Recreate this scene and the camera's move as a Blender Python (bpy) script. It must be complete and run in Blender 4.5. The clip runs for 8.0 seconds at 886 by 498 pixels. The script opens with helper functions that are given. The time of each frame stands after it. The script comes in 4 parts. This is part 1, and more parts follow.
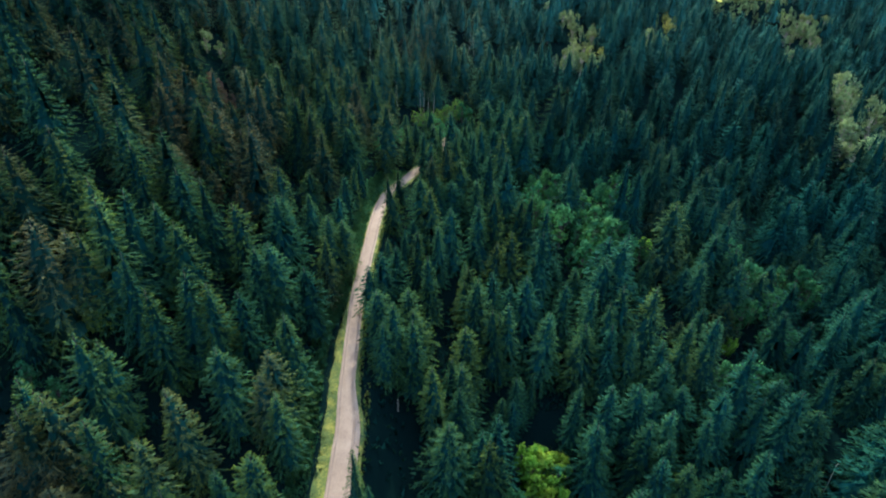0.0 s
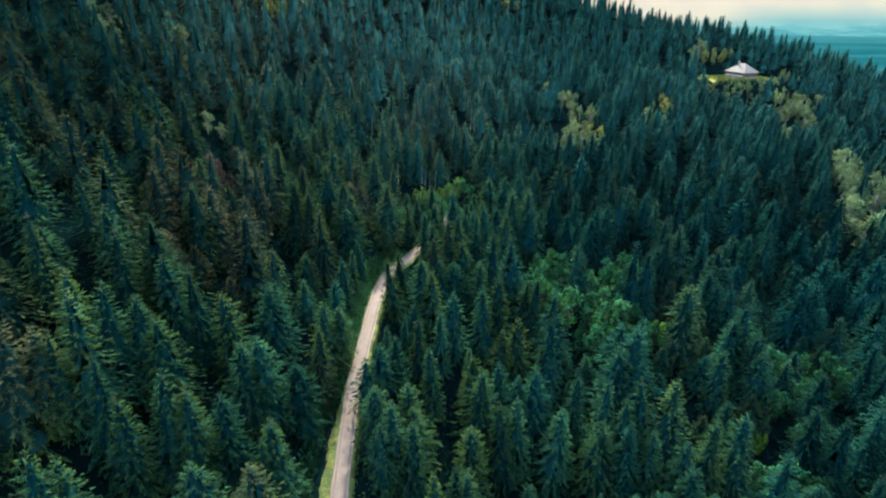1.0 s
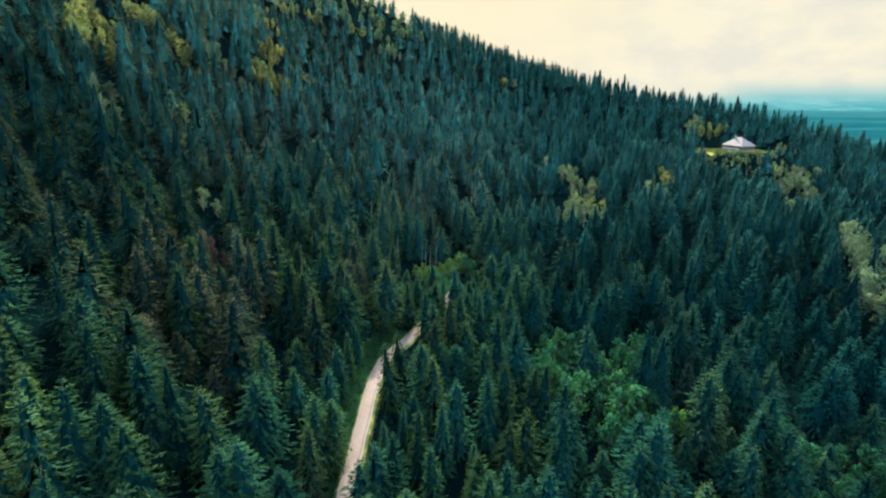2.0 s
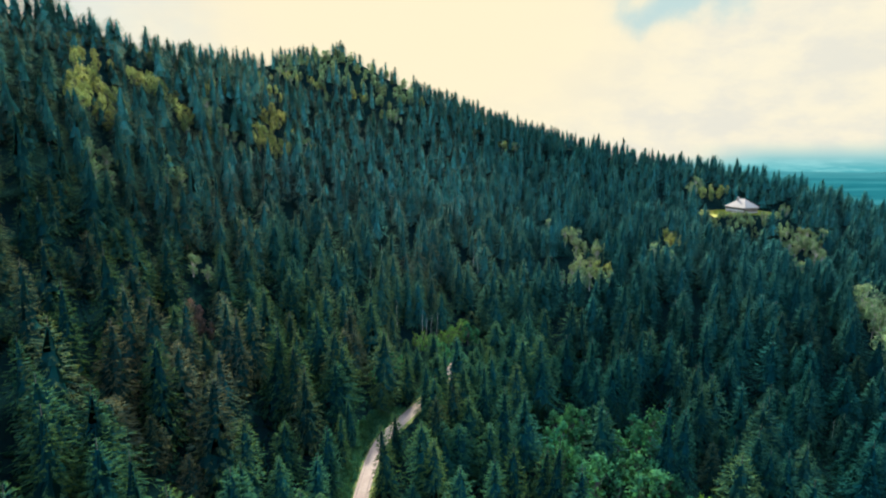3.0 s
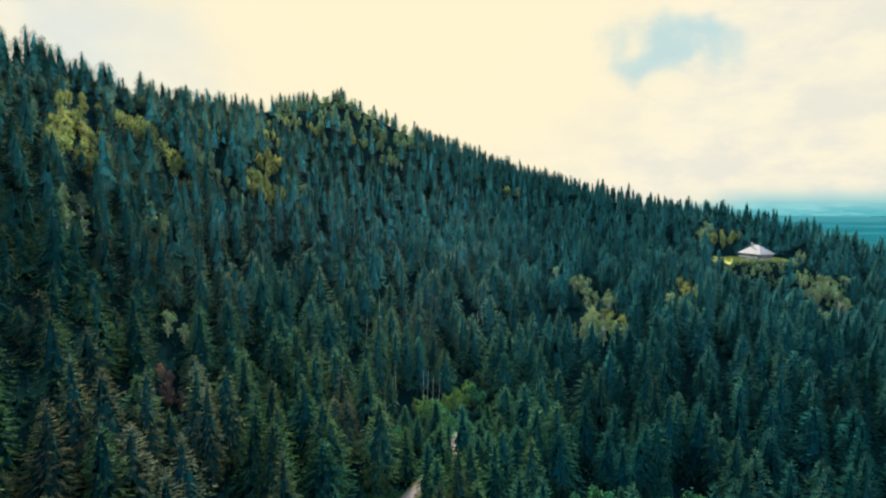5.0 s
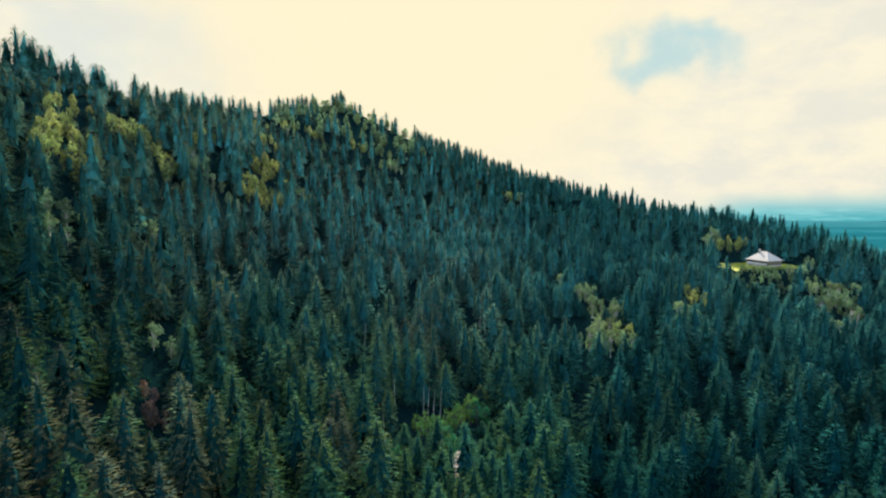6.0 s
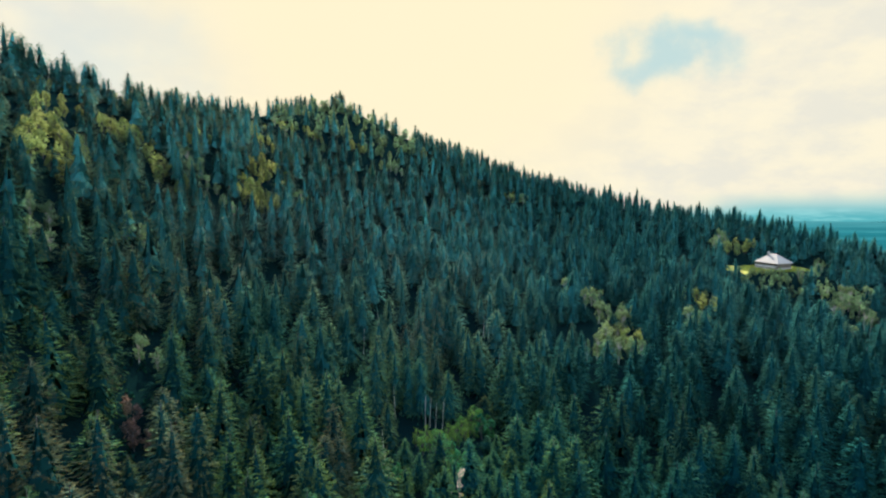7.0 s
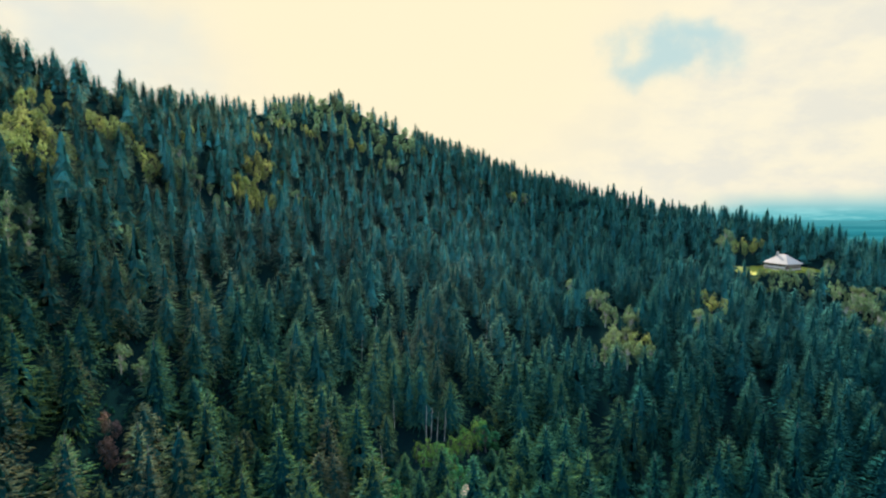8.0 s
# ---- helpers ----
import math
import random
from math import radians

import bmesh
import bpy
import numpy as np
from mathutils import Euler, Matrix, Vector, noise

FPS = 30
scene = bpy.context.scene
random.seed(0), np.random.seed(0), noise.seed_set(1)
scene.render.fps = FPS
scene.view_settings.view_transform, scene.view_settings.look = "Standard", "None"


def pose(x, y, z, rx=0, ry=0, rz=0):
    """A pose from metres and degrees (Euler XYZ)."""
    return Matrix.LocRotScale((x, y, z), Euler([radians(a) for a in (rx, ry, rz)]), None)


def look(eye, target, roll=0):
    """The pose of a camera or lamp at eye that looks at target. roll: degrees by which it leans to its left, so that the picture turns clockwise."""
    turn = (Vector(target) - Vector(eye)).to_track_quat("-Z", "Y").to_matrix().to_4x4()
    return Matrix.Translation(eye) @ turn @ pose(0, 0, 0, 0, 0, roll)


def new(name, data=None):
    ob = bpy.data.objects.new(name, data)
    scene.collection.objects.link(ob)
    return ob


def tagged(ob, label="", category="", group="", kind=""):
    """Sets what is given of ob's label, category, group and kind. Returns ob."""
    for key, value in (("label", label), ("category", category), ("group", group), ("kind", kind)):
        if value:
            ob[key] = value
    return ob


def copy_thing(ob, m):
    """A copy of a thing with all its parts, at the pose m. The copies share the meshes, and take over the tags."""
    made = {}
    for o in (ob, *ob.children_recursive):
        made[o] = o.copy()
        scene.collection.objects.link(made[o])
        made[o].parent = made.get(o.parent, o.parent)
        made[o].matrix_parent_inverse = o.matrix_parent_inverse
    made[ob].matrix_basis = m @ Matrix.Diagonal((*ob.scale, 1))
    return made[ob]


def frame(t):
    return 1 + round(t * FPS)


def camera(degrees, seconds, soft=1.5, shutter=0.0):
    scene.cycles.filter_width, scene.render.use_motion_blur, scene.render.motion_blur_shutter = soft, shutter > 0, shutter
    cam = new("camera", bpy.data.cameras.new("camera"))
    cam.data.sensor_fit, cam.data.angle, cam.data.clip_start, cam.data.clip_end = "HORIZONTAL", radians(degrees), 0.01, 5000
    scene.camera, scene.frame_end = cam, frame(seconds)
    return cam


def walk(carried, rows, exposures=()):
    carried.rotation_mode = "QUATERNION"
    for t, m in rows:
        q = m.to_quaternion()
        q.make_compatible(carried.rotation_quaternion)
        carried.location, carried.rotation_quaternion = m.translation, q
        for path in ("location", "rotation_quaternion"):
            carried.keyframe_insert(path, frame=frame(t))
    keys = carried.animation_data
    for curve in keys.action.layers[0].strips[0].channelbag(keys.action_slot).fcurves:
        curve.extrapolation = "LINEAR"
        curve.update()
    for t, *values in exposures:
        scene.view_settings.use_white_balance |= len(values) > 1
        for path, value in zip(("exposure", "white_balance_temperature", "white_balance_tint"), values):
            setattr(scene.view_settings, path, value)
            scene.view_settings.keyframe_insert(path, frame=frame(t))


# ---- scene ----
cam = camera(77.0, 8.0, soft=2.1)
PATH = [
    (0, (-0.066, -0.176, 59.894), (-0.072, 1.545, 58.874), 0.2),
    (0.5, (-0.215, 3.21, 59.833), (-0.223, 4.989, 58.919), 0.1),
    (1, (-0.354, 6.959, 59.78), (-0.365, 8.794, 58.984), -0.0),
    (1.5, (-0.463, 10.733, 59.716), (-0.475, 12.615, 59.041), -0.1),
    (2, (-0.68, 14.346, 59.692), (-0.692, 16.265, 59.129), -0.2),
    (3.5, (-1.055, 25.83, 59.765), (-1.069, 27.811, 59.486), -0.4),
    (4, (-1.223, 29.492, 59.719), (-1.237, 31.478, 59.482), -0.4),
    (4.5, (-1.492, 33.442, 59.766), (-1.506, 35.43, 59.554), -0.5),
    (6, (-2.002, 44.51, 60.172), (-2.018, 46.502, 59.993), -0.5),
    (6.5, (-2.303, 48.414, 60.347), (-2.32, 50.406, 60.171), -0.6),
    (7, (-2.517, 52.097, 60.462), (-2.535, 54.09, 60.287), -0.6),
    (7.5, (-2.732, 56.059, 60.527), (-2.752, 58.051, 60.351), -0.7),
    (8, (-2.928, 59.838, 60.627), (-2.947, 61.83, 60.45), -0.7),
]
EXPOSURE = [(0.0, 1.9), (1.2, 2.05), (8.0, 2.05)]
walk(cam, [(t, look(eye, target, roll)) for t, eye, target, roll in PATH], EXPOSURE)

# ---- world and sun ----
SUN_AZ, SUN_EL = radians(2), radians(36)      # straight ahead, through thin cloud
SUN_DIR = Vector((math.sin(SUN_AZ) * math.cos(SUN_EL), math.cos(SUN_AZ) * math.cos(SUN_EL), math.sin(SUN_EL)))

sun = new("sun", bpy.data.lights.new("sun", "SUN"))
sun.data.energy, sun.data.angle, sun.data.color = 3.75, radians(1.5), (1.0, 0.93, 0.77)
sun.matrix_world = look((0, 0, 0), -SUN_DIR) @ Matrix.Identity(4)
sun.location = (0, 0, 300)


class Nodes:
    """Short-hand for building a node tree."""

    def __init__(self, tree):
        self.tree = tree
        tree.nodes.clear()

    def add(self, kind, inputs=None, **settings):
        n = self.tree.nodes.new(kind)
        for key, value in settings.items():
            setattr(n, key, value)
        for key, value in (inputs or {}).items():
            if isinstance(value, bpy.types.NodeSocket):
                self.tree.links.new(value, n.inputs[key])
            else:
                n.inputs[key].default_value = value
        return n

    def math(self, op, a, b=0.0, c=0.0, clamp=False):
        return self.add("ShaderNodeMath", {0: a, 1: b, 2: c}, operation=op, use_clamp=clamp).outputs[0]

    def vec(self, op, a, b=(0, 0, 0)):
        return self.add("ShaderNodeVectorMath", {0: a, 1: b}, operation=op)

    def noise(self, where, scale, detail=4.0, rough=0.55):
        return self.add("ShaderNodeTexNoise", {"Vector": where, "Scale": scale, "Detail": detail, "Roughness": rough}).outputs["Fac"]

    def mix(self, fac, a, b, blend="MIX"):
        n = self.add("ShaderNodeMix", data_type="RGBA", blend_type=blend)
        for key, value in ((0, fac), (6, a), (7, b)):
            if isinstance(value, bpy.types.NodeSocket):
                self.tree.links.new(value, n.inputs[key])
            else:
                n.inputs[key].default_value = value if key == 0 else (*value, 1)
        return n.outputs[2]

    def step(self, value, low, high, to_low=0.0, to_high=1.0):
        n = self.add("ShaderNodeMapRange", {"Value": value, "From Min": low, "From Max": high, "To Min": to_low, "To Max": to_high})
        n.interpolation_type = "SMOOTHSTEP"
        return n.outputs[0]

    def ramp(self, fac, stops):
        n = self.add("ShaderNodeValToRGB", {"Fac": fac})
        while len(n.color_ramp.elements) < len(stops):
            n.color_ramp.elements.new(0.5)
        for e, (at, colour) in zip(n.color_ramp.elements, stops):
            e.position, e.color = at, (*colour, 1)
        return n.outputs[0]


world = bpy.data.worlds.new("sky")
scene.world = world
world.use_nodes = True
w = Nodes(world.node_tree)
ray_dir = w.add("ShaderNodeTexCoord").outputs["Generated"]
xyz = w.add("ShaderNodeSeparateXYZ", {0: ray_dir})
up = xyz.outputs["Z"]
nishita = w.add("ShaderNodeTexSky", sky_type="NISHITA", sun_disc=False, sun_elevation=SUN_EL, sun_rotation=SUN_AZ,
                air_density=1.2, dust_density=2.0).outputs[0]
clear = w.vec("SCALE", nishita)
clear.inputs["Scale"].default_value = 0.43
flat = w.math("ADD", w.math("MAXIMUM", up, 0.0), 0.45)
over = w.add("ShaderNodeCombineXYZ", {0: w.math("DIVIDE", xyz.outputs["X"], flat), 1: w.math("DIVIDE", xyz.outputs["Y"], flat), 2: up}).outputs[0]
billow = w.noise(over, 1.9, 6.0, 0.56)
fine = w.noise(over, 4.6, 5.0, 0.6)
to_sun = w.vec("DOT_PRODUCT", ray_dir, tuple(SUN_DIR)).outputs["Value"]
front = w.step(to_sun, -0.35, 0.25)
bank = w.step(up, 0.42, 0.72, 1.0, 0.0)                      # a bank of cloud low ahead, open sky overhead
cover = w.step(w.math("ADD", billow, w.math("MULTIPLY", w.math("MULTIPLY", front, bank), 0.46)), 0.52, 0.66)
body = w.mix(w.step(fine, 0.34, 0.64), (0.298, 0.290, 0.250), (0.350, 0.324, 0.250))
cream = w.vec("DOT_PRODUCT", ray_dir, (-0.04, 0.93, 0.37)).outputs["Value"]
lit_cloud = w.mix(w.step(cream, 0.86, 0.985), body, (0.362, 0.323, 0.226))
sky = w.mix(cover, clear.outputs[0], lit_cloud)
# one ragged gap of pale blue in the cloud
wander = w.add("ShaderNodeTexNoise", {"Vector": ray_dir, "Scale": 9.0, "Detail": 7.0}).outputs["Color"]
bent = w.vec("ADD", ray_dir, w.vec("MULTIPLY", w.vec("SUBTRACT", wander, (0.5, 0.5, 0.5)).outputs[0], (0.34, 0.34, 0.15)).outputs[0]).outputs[0]
squash = w.vec("MULTIPLY", w.vec("SUBTRACT", bent, (0.352, 0.906, 0.222)).outputs[0], (1.0, 1.0, 3.0)).outputs[0]
gap = w.add("ShaderNodeVectorMath", {0: squash}, operation="LENGTH").outputs["Value"]
sky = w.mix(w.step(gap, 0.01, 0.132, 0.8, 0.0), sky, (0.160, 0.245, 0.262))
thinner = w.vec("MULTIPLY", w.vec("SUBTRACT", bent, (-0.50, 0.835, 0.205)).outputs[0], (1.0, 1.0, 1.8)).outputs[0]
sky = w.mix(w.step(w.add("ShaderNodeVectorMath", {0: thinner}, operation="LENGTH").outputs["Value"], 0.02, 0.22, 0.55, 0.0), sky, (0.255, 0.285, 0.275))
# pale cyan air over the far valley
low_air = w.math("MULTIPLY", w.step(up, -0.022, 0.014, 1.0, 0.0), w.step(xyz.outputs["X"], 0.37, 0.50))
sky = w.mix(low_air, sky, (0.115, 0.225, 0.230))
streak = w.noise(w.vec("MULTIPLY", ray_dir, (16.0, 16.0, 110.0)).outputs[0], 1.0, 5.0, 0.6)
land = w.mix(w.step(streak, 0.4, 0.68), (0.036, 0.165, 0.185), (0.095, 0.240, 0.250))
sky = w.mix(w.step(up, -0.034, -0.010, 1.0, 0.0), sky, land)
w.tree.links.new(w.add("ShaderNodeBackground", {"Color": sky, "Strength": 0.682}).outputs[0], w.add("ShaderNodeOutputWorld").inputs[0])


# ---- materials ----
def material(name):
    m = bpy.data.materials.new(name)
    m.use_nodes = True
    return m, Nodes(m.node_tree)


def finish(n, shader):
    n.tree.links.new(shader, n.add("ShaderNodeOutputMaterial").inputs["Surface"])


def foliage(name, stops, tip_stops, tip_amount, through_light, patch=0.06, haze_tint=None, sharp=1.9, lit=(1.1, 1.25, 0.6)):
    """Needles or leaves: colour varies from tree to tree and along each spray, some light passes through."""
    m, n = material(name)
    tint = n.add("ShaderNodeAttribute", attribute_name="tint").outputs["Fac"]
    tip = n.add("ShaderNodeAttribute", attribute_name="tip").outputs["Fac"]
    own = n.add("ShaderNodeObjectInfo").outputs["Random"]
    pick = n.math("FRACT", n.math("ADD", tint, own))
    island = n.add("ShaderNodeNewGeometry").outputs["Random Per Island"]
    where = n.add("ShaderNodeNewGeometry").outputs["Position"]
    colour = n.ramp(pick, stops)
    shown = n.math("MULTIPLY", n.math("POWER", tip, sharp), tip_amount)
    if haze_tint:                                                # distance haze painted into the needle colour, growing with height and up the valley
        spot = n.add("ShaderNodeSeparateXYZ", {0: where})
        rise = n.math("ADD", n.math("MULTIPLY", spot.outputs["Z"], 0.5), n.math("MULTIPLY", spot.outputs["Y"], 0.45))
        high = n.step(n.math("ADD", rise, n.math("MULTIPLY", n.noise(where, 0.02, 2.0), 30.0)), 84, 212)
        # less of the painted haze towards the east
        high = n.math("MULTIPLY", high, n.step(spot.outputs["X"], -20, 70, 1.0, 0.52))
        colour = n.mix(n.math("MULTIPLY", high, 0.92), colour, haze_tint)
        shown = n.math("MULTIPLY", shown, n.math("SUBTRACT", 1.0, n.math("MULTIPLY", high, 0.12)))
    tip_colour = tip_stops[0]
    if len(tip_stops) > 1:                                    # tips browner in the west; shade is painted into the east and valley
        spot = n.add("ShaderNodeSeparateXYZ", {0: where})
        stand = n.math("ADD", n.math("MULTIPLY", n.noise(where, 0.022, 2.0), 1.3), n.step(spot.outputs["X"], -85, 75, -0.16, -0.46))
        tip_colour = n.ramp(n.math("ADD", n.math("MULTIPLY", pick, 0.5), stand), tip_stops)
        # duller tips put the shade of the eastern and valley stands into the colour
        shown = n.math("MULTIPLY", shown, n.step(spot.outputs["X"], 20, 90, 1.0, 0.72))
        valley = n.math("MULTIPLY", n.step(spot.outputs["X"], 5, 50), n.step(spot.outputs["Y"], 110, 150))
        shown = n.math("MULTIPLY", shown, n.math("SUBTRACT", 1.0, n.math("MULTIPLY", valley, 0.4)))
    # branch tips take on the painted haze as well
    if haze_tint:
        tip_colour = n.mix(n.math("MULTIPLY", high, 0.75), tip_colour, n.mix(n.step(n.math("ADD", n.math("MULTIPLY", pick, 0.4), stand), 0.1, 0.9), (0.120, 0.198, 0.135), (0.270, 0.205, 0.110)))
    colour = n.mix(shown, colour, tip_colour)
    gain = n.math("ADD", n.math("MULTIPLY", island, 0.6), n.math("MULTIPLY", n.noise(where, patch, 3.0), 1.1))
    gain = n.math("MULTIPLY", gain, n.math("ADD", 0.68, n.math("MULTIPLY", n.math("FRACT", n.math("MULTIPLY", pick, 7.31)), 0.64)))
    colour = n.mix(1.0, colour, n.add("ShaderNodeCombineXYZ", {0: gain, 1: gain, 2: gain}).outputs[0], "MULTIPLY")
    lie = n.add("ShaderNodeAttribute", attribute_name="lie").outputs["Vector"]
    facing = n.add("ShaderNodeVectorTransform", {0: lie}, vector_type="NORMAL", convert_from="OBJECT", convert_to="WORLD").outputs[0]
    skin = n.add("ShaderNodeBsdfDiffuse", {"Color": colour, "Roughness": 0.3, "Normal": facing}).outputs[0]
    glow_through = n.add("ShaderNodeBsdfTranslucent", {"Normal": facing, "Color": n.mix(1.0, colour, lit, "MULTIPLY")}).outputs[0]
    finish(n, n.add("ShaderNodeMixShader", {0: through_light, 1: skin, 2: glow_through}).outputs[0])
    return m


# dark teal base paints the crown's shade, olive tips paint its sunlit twigs
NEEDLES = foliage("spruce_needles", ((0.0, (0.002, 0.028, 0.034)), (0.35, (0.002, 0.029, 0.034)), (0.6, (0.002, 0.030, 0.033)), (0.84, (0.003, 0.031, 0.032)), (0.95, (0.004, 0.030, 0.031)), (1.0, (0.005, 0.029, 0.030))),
                  ((0.0, (0.018, 0.077, 0.037)), (0.35, (0.028, 0.085, 0.029)), (0.58, (0.044, 0.095, 0.021)), (0.74, (0.068, 0.114, 0.015)), (0.88, (0.074, 0.085, 0.020)), (1.0, (0.082, 0.070, 0.024))), 1.0, 0.12, haze_tint=(0.038, 0.192, 0.184), sharp=1.45)
DRY_NEEDLES = foliage("dry_needles", ((0.0, (0.11, 0.06, 0.05)), (1.0, (0.10, 0.07, 0.05))), ((0.20, 0.12, 0.10),), 0.7, 0.2)
LEAVES = foliage("broad_leaves", ((0.0, (0.018, 0.125, 0.074)), (0.5, (0.028, 0.145, 0.076)), (1.0, (0.042, 0.158, 0.066))), ((0.075, 0.215, 0.095),), 0.5, 0.45)
YOUNG_LEAVES = foliage("young_leaves", ((0.0, (0.185, 0.290, 0.115)), (0.5, (0.255, 0.315, 0.115)), (1.0, (0.320, 0.330, 0.120))), ((0.38, 0.40, 0.17),), 0.6, 0.62, lit=(1.1, 1.2, 0.75))
LIME_LEAVES = foliage("lime_leaves", ((0.0, (0.085, 0.290, 0.045)), (0.5, (0.145, 0.320, 0.045)), (1.0, (0.23, 0.34, 0.050))), ((0.22, 0.42, 0.07),), 0.5, 0.5)
SAPLING_LEAVES = foliage("sapling_leaves", ((0.0, (0.045, 0.160, 0.058)), (0.5, (0.072, 0.180, 0.052)), (1.0, (0.108, 0.192, 0.048))), ((0.13, 0.24, 0.07),), 0.5, 0.5)
PALE_LEAVES = foliage("pale_leaves", ((0.0, (0.135, 0.250, 0.145)), (0.6, (0.165, 0.270, 0.140)), (1.0, (0.225, 0.285, 0.130))), ((0.28, 0.37, 0.20),), 0.55, 0.6, lit=(1.02, 1.14, 0.85))
GRASS = foliage("grass_blades", ((0.0, (0.07, 0.17, 0.04)), (0.5, (0.12, 0.19, 0.04)), (1.0, (0.19, 0.19, 0.05))), ((0.26, 0.29, 0.08),), 0.6, 0.4, 0.25)


HERB = foliage("herb_leaves", ((0.0, (0.020, 0.105, 0.060)), (0.6, (0.032, 0.130, 0.058)), (1.0, (0.070, 0.150, 0.045))), ((0.07, 0.19, 0.075),), 0.6, 0.35, 0.2)
# fern greens darkened so the colour carries the shade under the trees
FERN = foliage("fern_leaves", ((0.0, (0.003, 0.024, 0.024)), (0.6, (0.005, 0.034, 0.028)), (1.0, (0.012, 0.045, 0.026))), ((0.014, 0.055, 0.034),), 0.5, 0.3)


def rough_surface(name, stops, scales, rough=0.95, bump=0.4, metal=0.0, spec=0.2):
    """A matt surface with variation at two scales and fine relief."""
    m, n = material(name)
    where = n.add("ShaderNodeNewGeometry").outputs["Position"]
    a, b = (n.noise(where, s, 5.0, 0.6) for s in scales)
    blend = n.math("ADD", n.math("MULTIPLY", a, 0.6), n.math("MULTIPLY", b, 0.4))
    relief = n.add("ShaderNodeBump", {"Strength": bump, "Distance": 0.05, "Height": b}).outputs[0]
    skin = n.add("ShaderNodeBsdfPrincipled", {"Base Color": n.ramp(blend, stops), "Roughness": rough, "Metallic": metal, "Normal": relief,
                                             "Specular IOR Level": spec}).outputs[0]
    finish(n, skin)
    return m


# near-black floor: the shade under the canopy is put into its colour
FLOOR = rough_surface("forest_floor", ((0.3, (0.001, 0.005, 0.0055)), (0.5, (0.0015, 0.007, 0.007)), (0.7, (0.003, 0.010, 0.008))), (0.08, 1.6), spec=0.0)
MEADOW = rough_surface("meadow_turf", ((0.3, (0.14, 0.165, 0.022)), (0.5, (0.21, 0.21, 0.028)), (0.7, (0.27, 0.25, 0.04))), (0.12, 2.0))
TURF = rough_surface("verge_turf", ((0.3, (0.012, 0.036, 0.018)), (0.48, (0.045, 0.072, 0.020)), (0.64, (0.165, 0.165, 0.036))), (0.45, 3.0), bump=0.8)
GRAVEL = rough_surface("road_gravel", ((0.3, (0.124, 0.095, 0.076)), (0.5, (0.172, 0.135, 0.109)), (0.7, (0.220, 0.178, 0.146))), (0.35, 5.0), bump=0.6)
RUT = rough_surface("packed_gravel", ((0.3, (0.098, 0.075, 0.060)), (0.5, (0.132, 0.103, 0.084)), (0.7, (0.168, 0.137, 0.113))), (0.5, 6.0))
BARK = rough_surface("bark", ((0.3, (0.035, 0.034, 0.032)), (0.6, (0.07, 0.065, 0.06))), (0.8, 7.0), bump=0.8)
PALE_BARK = rough_surface("pale_bark", ((0.3, (0.20, 0.19, 0.16)), (0.6, (0.36, 0.34, 0.29))), (0.8, 5.0), bump=0.6)
ROOF = rough_surface("sheet_roof", ((0.3, (0.165, 0.148, 0.128)), (0.5, (0.200, 0.180, 0.155)), (0.7, (0.235, 0.210, 0.182))), (0.25, 3.0), rough=0.8, bump=0.1, spec=0.15)
PLANK = rough_surface("weathered_boards", ((0.3, (0.045, 0.035, 0.028)), (0.6, (0.10, 0.08, 0.06))), (0.6, 6.0))
PLASTER = rough_surface("pale_plaster", ((0.3, (0.50, 0.48, 0.44)), (0.6, (0.66, 0.64, 0.60))), (0.4, 4.0))
STONE = rough_surface("chimney_stone", ((0.3, (0.16, 0.14, 0.12)), (0.6, (0.28, 0.25, 0.22))), (0.9, 6.0))
m, n = material("window_glass")
finish(n, n.add("ShaderNodeBsdfPrincipled", {"Base Color": (0.02, 0.025, 0.03, 1), "Roughness": 0.08}).outputs[0])
GLASS = m
# emissive far valley: haze and daylight are in its colour, paler with distance
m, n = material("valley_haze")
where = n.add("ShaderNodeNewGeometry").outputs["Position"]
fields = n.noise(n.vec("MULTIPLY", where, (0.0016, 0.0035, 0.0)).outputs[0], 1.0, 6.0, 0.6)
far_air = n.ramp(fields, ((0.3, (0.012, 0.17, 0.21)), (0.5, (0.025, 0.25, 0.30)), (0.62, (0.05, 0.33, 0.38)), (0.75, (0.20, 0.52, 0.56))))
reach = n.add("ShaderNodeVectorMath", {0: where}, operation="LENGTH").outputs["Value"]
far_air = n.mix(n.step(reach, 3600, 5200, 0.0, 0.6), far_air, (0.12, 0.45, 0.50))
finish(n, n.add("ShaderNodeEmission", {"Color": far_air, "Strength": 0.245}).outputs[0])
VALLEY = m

# ---- the lie of the land ----
COARSE = [
    18.9, 16.6, -1.3, -4.4, -2.3, -0.5, 53.8, 16.3, -0.2, 7.5, 3.0, 2.8, 74.3, 11.4, 2.0, 13.0, -7.8, 1.7,
    51.2, 24.6, 11.8, 16.3, 4.0, 9.2, 27.2, 29.8, -12.1, 18.8, 41.6, 12.2, 22.2, 92.4, 63.9, 19.2, -5.3, -20.1,
]
LOCAL = [
    4.0, 5.9, -9.5, -0.5, 7.0, 4.9, 7.3, -6.5, 3.7, 5.5, 0.1, -6.4, -2.5, 9.0, -6.8,
    -0.8, -1.3, -4.8, -1.2, -0.8, -6.4, -5.5, 3.4, -0.4, 9.3,
]
SWELLS = [(x, y, 115.0) for y in range(0, 601, 120) for x in range(-240, 361, 120)] + [(x, y, 48.0) for y in range(40, 261, 55) for x in range(-110, 111, 55)]


